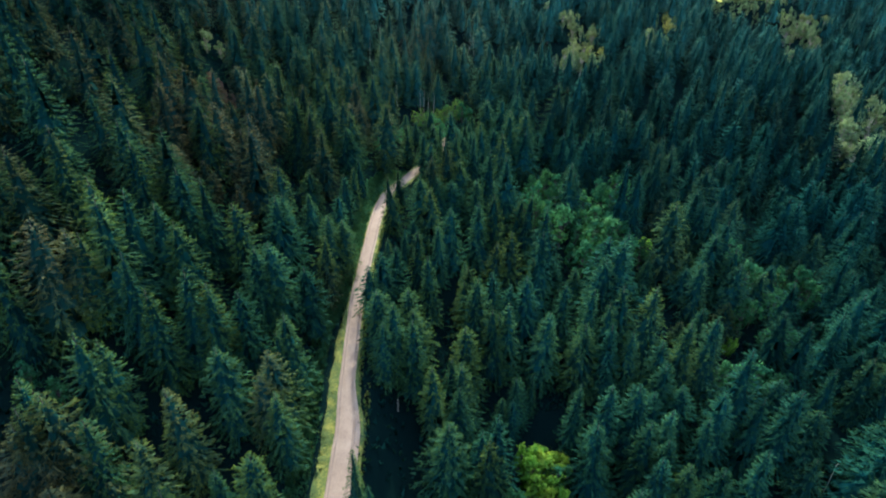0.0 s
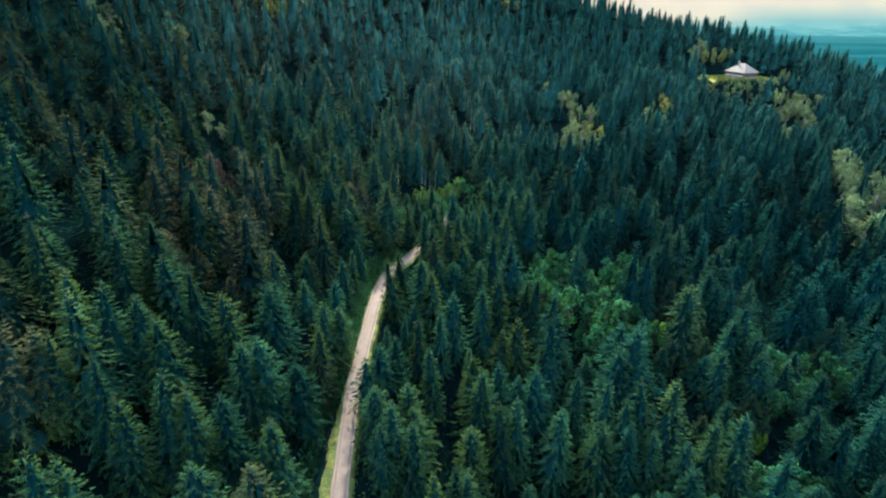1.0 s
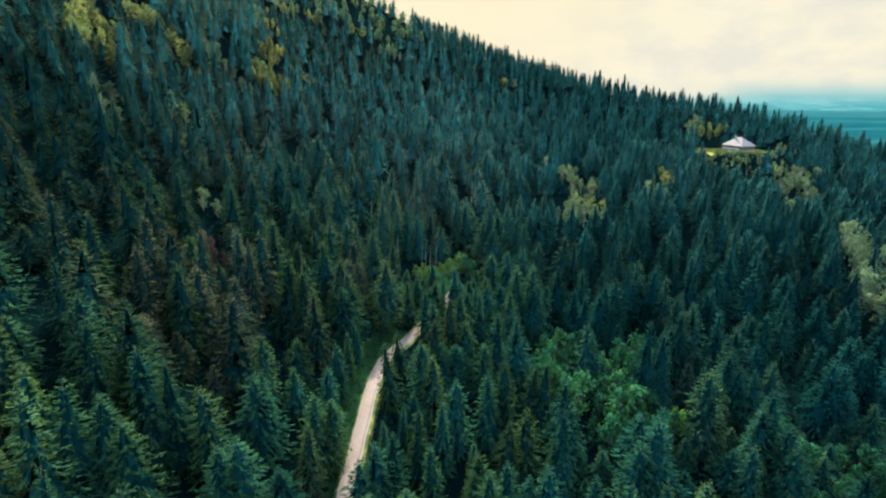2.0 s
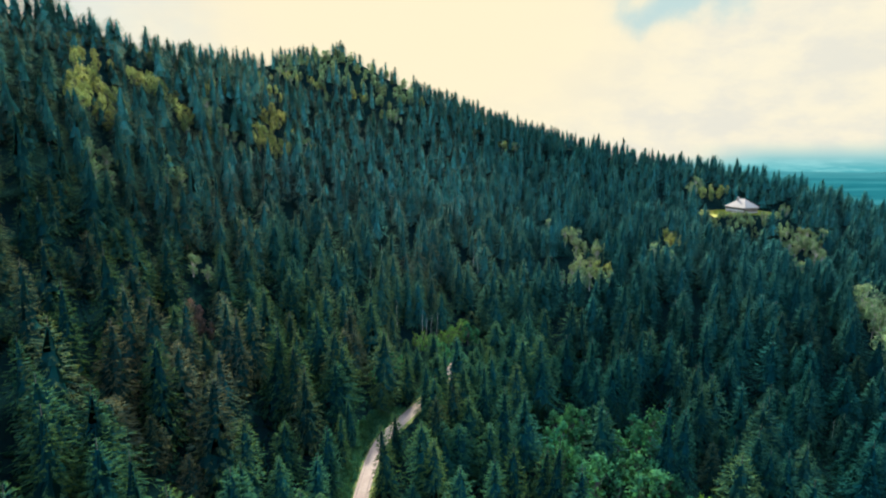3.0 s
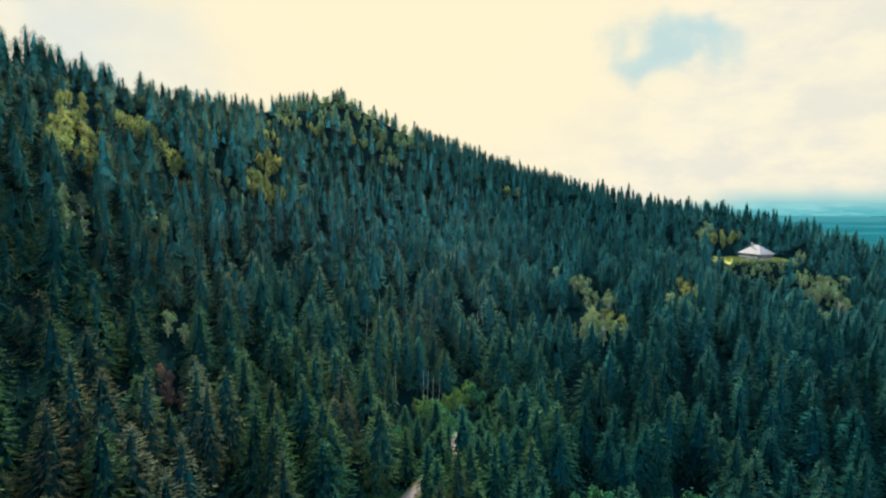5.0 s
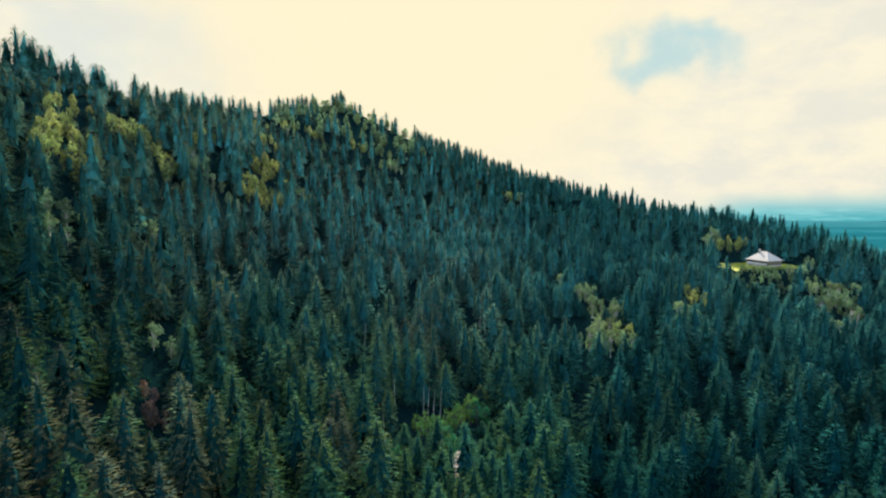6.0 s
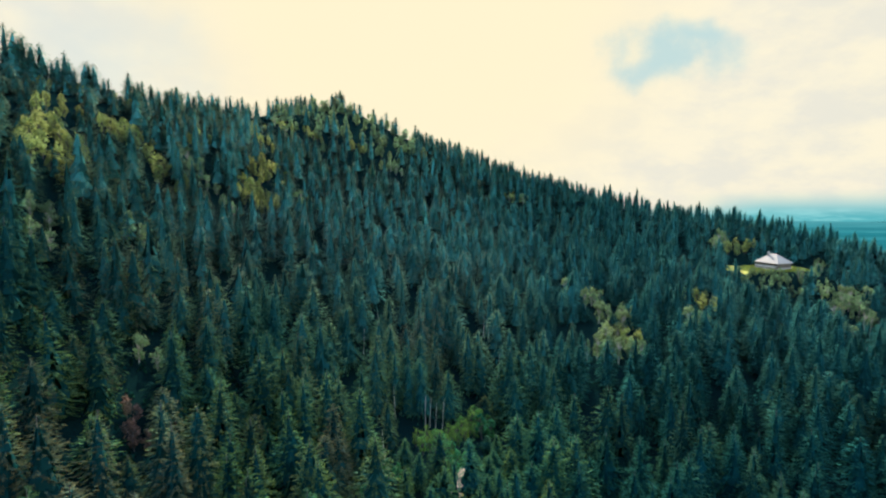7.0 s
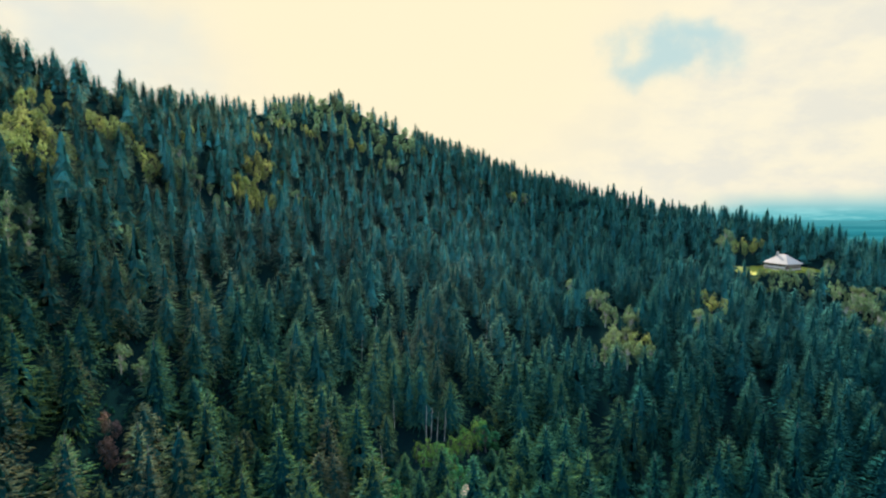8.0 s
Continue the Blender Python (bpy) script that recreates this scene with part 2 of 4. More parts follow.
KNOLLS = [(11, -116, 470, 40), (17, -104, 568, 26), (12, 115, 490, 60), (6, -150, 300, 30), (8, -132, 372, 28), (8, 330, 450, 60), (8.5, 225, 455, 42)]


def raw_height(x, y):
    z = np.full(np.shape(x), -50.0)
    for weight, (cx, cy, size) in zip(COARSE + LOCAL, SWELLS):
        z = z + weight * np.exp(-((x - cx) ** 2 + (y - cy) ** 2) / (2 * size * size))
    for weight, cx, cy, size in KNOLLS:
        z = z + weight * np.exp(-((x - cx) ** 2 + (y - cy) ** 2) / (2 * size * size))
    far = np.hypot(x - 40, y - 250)
    z = z - 110 * (1 - np.exp(-((np.maximum(far - 420, 0)) / 650) ** 2))
    return z + 0.7 * np.sin(x * 0.11 + 0.9 * np.sin(y * 0.07)) * np.cos(y * 0.093 + x * 0.03)


# centre line of the gravel road, from below the camera to the wood
ROAD = [(-13.5, -40), (-15.5, 0), (-16.6, 30), (-16.9, 53.8), (-16.9, 64.3), (-17.5, 73.5), (-17.9, 85), (-18.1, 92.4), (-17.75, 102.7), (-17.4, 113),
        (-17.1, 124), (-15.9, 135.7), (-12.8, 144.2), (-9.4, 151.5), (-5.2, 159.5), (-1.8, 167.5), (0.2, 175.5), (1.4, 179.5)]


def spline(points, steps):
    p = np.array([points[0], *points, points[-1]], float)
    out = []
    for a, b, c, d in zip(p, p[1:], p[2:], p[3:]):
        for s in np.arange(steps) / steps:
            out.append(0.5 * (2 * b + (c - a) * s + (2 * a - 5 * b + 4 * c - d) * s * s + (3 * b - a - 3 * c + d) * s ** 3))
    out.append(p[-1])
    return np.array(out)


LINE = spline(ROAD, 20)
LINE_Z = raw_height(LINE[:, 0], LINE[:, 1])
LINE_Z = np.convolve(np.pad(LINE_Z, 12, mode="edge"), np.ones(25) / 25, "valid")


def road_distance(x, y):
    """Distance from the road's centre line, and the road's height there."""
    x, y = np.atleast_1d(x).astype(float), np.atleast_1d(y).astype(float)
    best, level = np.full(x.shape, 1e9), np.zeros(x.shape)
    for (px, py), pz in zip(LINE, LINE_Z):
        d = np.hypot(x - px, y - py)
        near = d < best
        best[near], level[near] = d[near], pz
    return best, level


HUT = (184.5, 372.0)


def smooth(v, low, high):
    s = np.clip((v - low) / (high - low), 0, 1)
    return s * s * (3 - 2 * s)


def height(x, y):
    x, y = np.atleast_1d(x).astype(float), np.atleast_1d(y).astype(float)
    z = raw_height(x, y)
    d, level = road_distance(x, y)
    z = level + (z - 4.0 * smooth(d, 6, 25) - level) * smooth(d, 2.6, 10.0)
    hut = np.hypot(x - HUT[0], y - HUT[1])
    return 19.3 + (z - 19.3) * smooth(hut, 13, 40)


def height_at(x, y):
    return float(height(x, y)[0])


# ---- mesh helpers ----
def mesh_from(name, verts, tris, materials, slots=None, attributes=None):
    me = bpy.data.meshes.new(name)
    verts, tris = np.asarray(verts, np.float32), np.asarray(tris, np.int32)
    me.vertices.add(len(verts))
    me.vertices.foreach_set("co", verts.ravel())
    me.loops.add(tris.size)
    me.loops.foreach_set("vertex_index", tris.ravel())
    me.polygons.add(len(tris))
    me.polygons.foreach_set("loop_start", np.arange(len(tris), dtype=np.int32) * tris.shape[1])
    for mat in materials:
        me.materials.append(mat)
    if slots is not None:
        me.polygons.foreach_set("material_index", np.asarray(slots, np.int32))
    for key, values in (attributes or {}).items():
        values = np.asarray(values, np.float32)
        if values.ndim == 2:
            me.attributes.new(key, "FLOAT_VECTOR", "POINT").data.foreach_set("vector", values.ravel())
        else:
            me.attributes.new(key, "FLOAT", "POINT").data.foreach_set("value", values)
    me.update(calc_edges=True)
    return me


def part(name, bm, mat, parent, label=""):
    """Links a bmesh as one mesh under a thing or under a part."""
    me = bpy.data.meshes.new(name)
    bm.to_mesh(me)
    bm.free()
    me.materials.append(mat)
    ob = new(name, me)
    ob.parent = parent
    return tagged(ob, label)


def box(size, at, bm=None, bevel=0.0, turn=None):
    bm = bm or bmesh.new()
    m = Matrix.Translation(at) @ (turn or Matrix.Identity(4)) @ Matrix.Diagonal((*size, 1))
    made = bmesh.ops.create_cube(bm, size=1, matrix=m)
    if bevel:
        bmesh.ops.bevel(bm, geom=list({e for v in made["verts"] for e in v.link_edges}), offset=bevel, segments=1, affect="EDGES")
    return bm


# ---- ground ----
def stretched(count, core, reach):
    u = np.linspace(-1, 1, count)
    return np.sign(u) * (core * np.abs(u) + (reach - core) * np.abs(u) ** 6)


gx, gy = np.meshgrid(30 + stretched(220, 330, 4700), 190 + stretched(220, 330, 4700))
gz = height(gx.ravel(), gy.ravel())
cols = gx.shape[1]
corner = (np.arange(gx.shape[0] - 1)[:, None] * cols + np.arange(cols - 1)).ravel()
quads = np.stack([corner, corner + 1, corner + cols + 1, corner + cols], 1)
centre = np.stack([gx.ravel(), gy.ravel()], 1)[quads].mean(1)
meadow = ((np.hypot((centre[:, 0] - HUT[0] + 3) / 1.6, centre[:, 1] - HUT[1] - 2) < 13.0)).astype(int)
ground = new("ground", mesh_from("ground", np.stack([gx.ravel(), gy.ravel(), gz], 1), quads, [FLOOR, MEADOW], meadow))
ground.data.polygons.foreach_set("use_smooth", [True] * len(quads))
tagged(ground, "forest floor blackened for canopy shade over a steep mountainside", "ground", kind="structure")

# glowing backdrop: far valley floor with its haze painted in, kilometres away
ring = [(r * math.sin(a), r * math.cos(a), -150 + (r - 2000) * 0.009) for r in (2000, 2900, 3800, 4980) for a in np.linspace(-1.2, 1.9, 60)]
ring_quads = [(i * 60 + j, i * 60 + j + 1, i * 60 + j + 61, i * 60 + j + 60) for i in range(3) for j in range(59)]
tagged(new("backdrop", mesh_from("backdrop", ring, ring_quads, [VALLEY])), "glowing backdrop of a hazy blue-green valley far below the hills", "backdrop", kind="structure")


# ---- gravel road ----
def build_road():
    offsets = np.array([-1.06, -1.0, -0.72, -0.52, -0.3, 0.0, 0.3, 0.52, 0.72, 1.0, 1.06])
    crown = np.array([-0.35, 0.0, 0.03, -0.03, 0.03, 0.07, 0.03, -0.03, 0.03, 0.0, -0.35])
    line, level = LINE, LINE_Z
    tangent = np.gradient(line, axis=0)
    tangent /= np.linalg.norm(tangent, axis=1)[:, None]
    side = np.stack([tangent[:, 1], -tangent[:, 0]], 1)
    rng = np.random.default_rng(4)
    verts = []
    for (px, py), z, s in zip(line, level, side):
        bay = 1.5 * smooth(py, 40, 56) * (1 - smooth(py, 62, 76))
        for o, c in zip(offsets, crown):
            half = 1.5 + (bay if o > 0 else 0) + 0.10 * math.sin(py * 0.55 + (2 if o > 0 else 0)) * abs(o) + rng.normal(0, 0.03)
            verts.append((px + s[0] * o * half, py + s[1] * o * half, z + 0.26 + c))
    k = len(offsets)
    faces, slots = [], []
    for i in range(len(line) - 1):
        for j in range(k - 1):
            faces.append((i * k + j, i * k + j + 1, i * k + k + j + 1, i * k + k + j))
            slots.append(1 if j in (2, 7) else 0)
    ob = new("road", mesh_from("road", verts, faces, [GRAVEL, RUT], slots))
    tagged(ob, "pale gravel forest track with two worn wheel ruts", "road", kind="structure")


build_road()


def build_verge():
    """Grassy strips on both sides of the road, with ragged outer edges."""
    tangent = np.gradient(LINE, axis=0)
    tangent /= np.linalg.norm(tangent, axis=1)[:, None]
    side = np.stack([tangent[:, 1], -tangent[:, 0]], 1)
    rng = np.random.default_rng(6)
    verts, faces = [], []
    for sgn in (-1, 1):
        start = len(verts)
        for i, ((px, py), z, s) in enumerate(zip(LINE, LINE_Z, side)):
            bay = 1.5 * smooth(py, 40, 56) * (1 - smooth(py, 62, 76)) if sgn > 0 else 0.0
            wide = (2.9 * (1 - smooth(py, 76, 92)) + 0.75 if sgn < 0 else 0.55) * (1 + 0.3 * math.sin(py * 0.7) + rng.normal(0, 0.13))
            for d, lift in ((1.38 + bay, 0.24), (1.7 + bay, 0.36 + rng.normal(0, 0.04)), (1.7 + bay + 0.5 * wide, 0.30 + rng.normal(0, 0.05)), (1.7 + bay + wide, -0.12)):
                verts.append((px + sgn * s[0] * d, py + sgn * s[1] * d, z + lift))
            if i:
                a = start + i * 4
                faces += [(a + j - 4, a + j - 3, a + j + 1, a + j) for j in range(3)]
    tagged(new("verge", mesh_from("verge", verts, faces, [TURF])), "yellow-green grassy verge along the gravel track", "verge", kind="structure")


build_verge()


# ---- spruces ----
def spruce_arrays(rng, whorls, per, pairs, tall=16.0, wide=3.2, heart=0.62, ragged=0.25, bare=0.07, skirts=7, fronds=0, spray=1.0, full=0.72, even=0.1, twin=False):
    """Vertices, triangles, tip values, slots and facing of a spruce: trunk, a dense heart coloured as if shaded, in
    skirts, whorls of branches with twigs.
    """
    v, f, tip, slot, up = [], [], [], [], []

    def tri(a, b, c, tips, s=0, lift=0.0):
        f.append((len(v), len(v) + 1, len(v) + 2))
        v.extend((a, b, c))
        tip.extend(tips)
        up.extend((lift, lift, lift))
        slot.append(s)

    sides = 6 if pairs else 4
    for i in range(sides):                                    # trunk
        a, b = 2 * math.pi * i / sides, 2 * math.pi * (i + 1) / sides
        low, high = 0.20 * tall / 16, 0.03
        A, B = (low * math.cos(a), low * math.sin(a), -1.0), (low * math.cos(b), low * math.sin(b), -1.0)
        C, D = (high * math.cos(b), high * math.sin(b), tall * 0.97), (high * math.cos(a), high * math.sin(a), tall * 0.97)
        tri(A, B, C, (0, 0, 0), 1)
        tri(A, C, D, (0, 0, 0), 1)
    lean_to, lean_by, lump, phase = rng.uniform(0, 6.28), rng.uniform(0.05, 0.25), rng.uniform(0.05, 0.2), rng.uniform(0, 6.28)

    def reach_at(u, a):
        r = wide * ((1 - u) ** full * (1 - 0.30 * (1 - u) ** 5) + 0.03) * (1 + lump * np.sin(8 * u + phase))
        return r * (1 + lean_by * np.cos(a - lean_to + 2.2 * u))

    ring = 9 if pairs > 2 else 7
    for i in range(skirts):                                   # heart of the crown: overlapping skirts with ragged hems
        u0, u1 = 0.86 * i / skirts, 0.86 * (i + 1.5) / skirts
        turn = rng.uniform(0, 6.28)
        low, high = [], []
        for j in range(ring):
            a = turn + 2 * math.pi * (j + rng.uniform(-0.25, 0.25)) / ring
            r0, r1 = reach_at(u0, a) * heart * rng.uniform(0.72, 1.2) * (1 - 0.45 * u0), reach_at(min(u1, 0.97), a) * heart * 0.35
            z0 = tall * (bare + (0.96 - bare) * u0) - rng.uniform(0.0, 0.9) * (1 - u0)
            low.append((r0 * math.cos(a), r0 * math.sin(a), z0 + (0.5 if j % 2 else -0.15) * (1 - u0)))
            high.append((r1 * math.cos(a), r1 * math.sin(a), tall * (bare + (0.96 - bare) * u1)))
        for j in range(ring):
            k = (j + 1) % ring
            # low tip values give the heart the painted shade colour
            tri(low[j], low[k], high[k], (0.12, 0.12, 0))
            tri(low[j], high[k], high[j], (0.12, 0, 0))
    for _ in range(fronds):                                   # small sprays that cover the crown
        u, a = 1 - rng.uniform(0.0005, 1) ** 0.85, rng.uniform(0, 6.28)
        r = reach_at(u, a) * rng.uniform(0.68, 1.06)
        z, size = tall * (bare + (0.985 - bare) * u), spray * rng.uniform(0.6, 1.3) * min(1.0, 0.35 + r / 1.8)
        ca, sa, half, skew = math.cos(a), math.sin(a), size * rng.uniform(0.2, 0.42), size * rng.uniform(-0.3, 0.3)
        r0, r1, dip = r - 0.55 * size, r + 0.45 * size, size * rng.uniform(0.05, 0.6) * (1 - u)
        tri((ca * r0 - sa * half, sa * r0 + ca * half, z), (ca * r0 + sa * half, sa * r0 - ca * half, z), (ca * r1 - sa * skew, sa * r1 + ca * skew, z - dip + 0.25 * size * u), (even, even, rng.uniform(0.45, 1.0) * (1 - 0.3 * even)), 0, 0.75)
    for i in range(whorls):
        u = min(max((i + rng.uniform(-0.3, 0.3)) / (whorls - 1), 0), 1)
        z = tall * (bare + (0.985 - bare) * u ** 0.95)
        slope = -0.42 + 1.05 * u ** 1.5
        count = max(4, round(per * (0.72 + 0.42 * (1 - u))))
        spin = rng.uniform(0, 6.28)
        for j in range(count):
            a = spin + 2 * math.pi * (j + rng.uniform(-0.35, 0.35)) / count
            L = reach_at(u, a) * rng.uniform(1 - ragged, 1 + 0.8 * ragged)
            s = slope + rng.uniform(-0.16, 0.16)
            ca, sa = math.cos(a), math.sin(a)
            z0 = z + rng.uniform(-0.8, 0.8) * tall / whorls * (1 - u)

            def at(q, lateral=0.0, drop=0.0):
                rise = s * L * q - 0.30 * L * q * q + 0.75 * L * max(0, q - 0.62) ** 2
                return (ca * L * q - sa * lateral * L, sa * L * q + ca * lateral * L, z0 + rise - drop * L)

            fine = min(0.45, (0.42 if pairs > 2 else 0.5 if pairs else 0.6) / L * rng.uniform(0.8, 1.25))
            inner = 0.5
            for p in range(min(pairs, max(2, round(L / 0.55)))):
                q = inner + (0.95 - inner) * (p + rng.uniform(0.1, 0.9)) / pairs
                for sgn in (-1, 1):
                    out, far = fine * rng.uniform(0.45, 0.95), fine * rng.uniform(0.5, 1.15)
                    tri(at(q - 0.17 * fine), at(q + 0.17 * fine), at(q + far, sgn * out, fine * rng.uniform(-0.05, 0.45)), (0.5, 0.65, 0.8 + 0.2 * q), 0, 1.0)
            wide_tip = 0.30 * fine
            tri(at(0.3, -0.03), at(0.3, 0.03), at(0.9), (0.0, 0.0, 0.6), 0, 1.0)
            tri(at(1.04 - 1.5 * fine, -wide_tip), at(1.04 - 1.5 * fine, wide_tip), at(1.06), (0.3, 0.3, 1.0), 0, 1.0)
    v, f, tip, up = np.array(v), np.array(f), np.array(tip), np.array(up)
    # the heart faces outwards, the twigs mostly upwards, each with a tilt of its own
    out = v * (1, 1, 0)
    out /= np.linalg.norm(out, axis=1)[:, None] + 0.05
    jitter = np.repeat(rng.normal(0, 1, (len(f), 3)), 3, axis=0)
    lie = out * (0.9 - 0.45 * up)[:, None] + np.outer(0.25 + 0.55 * up, (0, 0, 1)) + jitter * (0.42 - 0.1 * up)[:, None]
    lie /= np.linalg.norm(lie, axis=1)[:, None]
    made = (v, f, tip, np.array(slot), lie)
    if twin:                                                  # a second, lower stem grown together with the first
        other = spruce_arrays(rng, whorls, per, pairs, tall * rng.uniform(0.72, 0.92), wide * 0.85, heart, ragged, bare, skirts, fronds, spray, full, even)
        a = rng.uniform(0, 6.28)
        shift = np.array((math.cos(a), math.sin(a), 0)) * wide * rng.uniform(0.45, 0.7)
        made = (np.concatenate([v, other[0] + shift]), np.concatenate([f, other[1] + len(v)]), *(np.concatenate([p, q]) for p, q in zip(made[2:], other[2:])))
    return made


def variants(count, seed, twins=0, slim=1.0, **how):
    rng = np.random.default_rng(seed)
    return [spruce_arrays(rng, wide=3.4 * slim * rng.uniform(0.78, 1.22), ragged=rng.uniform(0.25, 0.5), twin=i < twins, **how) for i in range(count)]


def split_tree(name, arrays, needles, bark):
    """Trunk and crown meshes out of one set of arrays."""
    v, f, tip, slot, lie = arrays
    out = []
    for s, title, mat in ((1, "trunk", bark), (0, "crown", needles)):
        tris = f[slot == s]
        used, flat_index = np.unique(tris, return_inverse=True)
        out.append(mesh_from(title, v[used], flat_index.reshape(-1, 3), [mat], attributes={"tip": tip[used], "tint": np.zeros(len(used)), "lie": lie[used]}))
    return out


def tree_thing(name, meshes, label, category, group):
    base = new(name)
    for title, me in zip(("trunk", "crown"), meshes):
        new(title, me).parent = base
    return tagged(base, label, category, group)


def joined_trees(name, spots, kinds, mats, label, category, seed):
    """Many trees as one mesh: spots are rows of x, y, tall."""
    rng = np.random.default_rng(seed)
    spots = np.asarray(spots, float)
    which = rng.integers(0, len(kinds), len(spots))
    ground_z = height(spots[:, 0], spots[:, 1]) - 0.2
    vs, fs, tips, tints, slots, lies, base = [], [], [], [], [], [], 0
    for i, (v, f, tip, slot, lie) in enumerate(kinds):
        here = np.nonzero(which == i)[0]
        if not len(here):
            continue
        a = rng.uniform(0, 6.28, len(here))
        tall = spots[here, 2] / 16.0
        wide = tall ** 0.5 * rng.uniform(0.9, 1.4, len(here))
        x = (np.outer(np.cos(a) * wide, v[:, 0]) - np.outer(np.sin(a) * wide, v[:, 1])) + spots[here, 0, None]
        y = (np.outer(np.sin(a) * wide, v[:, 0]) + np.outer(np.cos(a) * wide, v[:, 1])) + spots[here, 1, None]
        z = np.outer(tall, v[:, 2]) + ground_z[here, None]
        lx = np.outer(np.cos(a), lie[:, 0]) - np.outer(np.sin(a), lie[:, 1])
        ly = np.outer(np.sin(a), lie[:, 0]) + np.outer(np.cos(a), lie[:, 1])
        lies.append(np.stack([lx, ly, np.tile(lie[:, 2], (len(here), 1))], 2).reshape(-1, 3))
        vs.append(np.stack([x, y, z], 2).reshape(-1, 3))
        fs.append((f[None] + (np.arange(len(here)) * len(v))[:, None, None] + base).reshape(-1, 3))
        base += len(here) * len(v)
        tips.append(np.tile(tip, len(here)))
        tints.append(np.repeat(rng.uniform(0, 1, len(here)), len(v)))
        slots.append(np.tile(slot, len(here)))
    me = mesh_from(name, np.concatenate(vs), np.concatenate(fs), mats, np.concatenate(slots), {"tip": np.concatenate(tips), "tint": np.concatenate(tints), "lie": np.concatenate(lies)})
    return tagged(new(name, me), label, category, kind="stuff")


# spruces that stand out, by their place on the slope (x, y)
STAND_LEFT = [(-60.9, 82.1), (-41.8, 87.6), (-36.1, 87.0), (-32.7, 95.3), (-53.3, 76.3), (-48.7, 75.2), (-55.0, 63.5), (-42.6, 76.1), (-51.4, 86.4), (-45.3, 86.7),
              (-64.8, 111.3), (-60.5, 121.7), (-56.5, 121.9), (-57.1, 110.3), (-31.3, 97.8), (-23.6, 91.4), (-45.2, 52.4), (-47.5, 45.0), (-45.1, 65.4), (-41.1, 62.3),
              (-38.7, 66.7), (-36.0, 67.6), (-31.9, 78.6), (-30.0, 81.5), (-24.8, 82.4), (-31.5, 59.4), (-25.8, 62.6), (-34.6, 50.4), (-24.0, 56.6), (-41.8, 44.2),
              (-45.4, 44.6), (-47.0, 42.6), (-28.2, 43.9), (-24.5, 46.5), (-31.5, 39.8)]
STAND_ROAD = [(-7.2, 87.0), (-3.1, 96.2), (-5.7, 103.8), (-9.8, 94.3), (-12.0, 91.0), (1.3, 75.0), (3.3, 73.3),
              (-12.7, 117.5), (-4.0, 143.5), (0.5, 146.0), (-5.9, 124.4), (-3.5, 121.0), (1.6, 116.3), (8.3, 119.5), (12.5, 121.7), (14.9, 109.9), (20.5, 125.6), (43.7, 114.3), (61.1, 132.8), (68.3, 126.1)]
STAND_RIGHT = [(6.6, 94.3), (10.2, 87.6), (12.9, 89.6), (4.5, 81.7), (21.0, 88.9), (25.2, 97.0), (30.6, 94.2), (17.4, 96.8), (28.1, 87.5), (33.2, 85.1),
               (37.6, 85.2), (42.3, 82.5), (48.1, 85.7), (53.7, 86.2), (24.6, 73.5), (29.9, 72.4), (36.1, 73.2), (41.0, 77.7), (69.4, 90.4), (72.2, 87.2),
               (86.7, 94.5), (50.1, 71.8), (54.8, 69.2), (71.9, 76.4), (35.1, 65.7), (39.4, 68.9), (8.6, 63.4), (7.5, 59.0), (45.6, 67.2),
               (62.4, 71.1), (39.9, 58.9), (53.0, 60.4), (36.0, 61.0), (45.2, 58.8)]
# broad-leaved trees and bushes (x, y, tall)
GREEN_SPOTS = [(29, 150, 10), (26, 144, 9), (31, 131, 11), (38, 125, 11), (35, 120, 9), (43, 128, 10), (25, 137, 9), (41, 134, 9), (47, 122, 9), (20, 65, 6), (13, 60, 5.5), (49, 149, 10), (43, 142, 10), (74, 95, 7), (68, 84, 7), (64, 86, 6), (89, 112, 8),
               (73.4, 113.8, 9), (68.2, 102.2, 8), (74.5, 125.5, 8), (88, 116, 9), (79, 108, 7), (61, 84, 9), (-54, 53, 5), (-1, 177, 5), (6, 196, 6), (-4, 183, 5), (-16, 168, 5), (-20, 160, 4)]
BEECH_WEST = [(-135, 229, 10), (-138, 239, 10), (-131, 230, 9), (-127, 219, 10), (-131, 221, 9), (-138, 246, 9), (-135, 244, 8), (-133, 245, 7), (-152, 263, 7),
              (-150, 255, 8), (-151, 270, 7), (-137, 272, 8), (-135, 273, 8), (-132, 274, 8), (-134, 282, 7), (-130, 283, 7), (-120, 274, 8), (-114, 272, 9),
              (-113, 266, 8), (-126, 330, 7), (-124, 320, 6)]
BEECH_SUMMIT = [(-100, 333, 9), (-100, 347, 9), (-94, 341, 10), (-94, 327, 10), (-92, 306, 10), (-89, 307, 10), (-91, 296, 9), (-84, 306, 8), (-87, 298, 8),
                (-116, 387, 9), (-109, 374, 8), (-127, 420, 7), (-114, 436, 8), (-98, 440, 8), (-94, 438, 7), (-70, 454, 8), (-63, 458, 7)]
BEECH_EAST = [(84, 121, 4.5), (45, 462, 9), (64, 259, 9), (115, 307, 9), (120, 305, 8), (118, 321, 8), (173, 401, 9), (178, 400, 9), (186, 404, 9)]
YOUNG_SPOTS = BEECH_WEST + BEECH_SUMMIT + BEECH_EAST
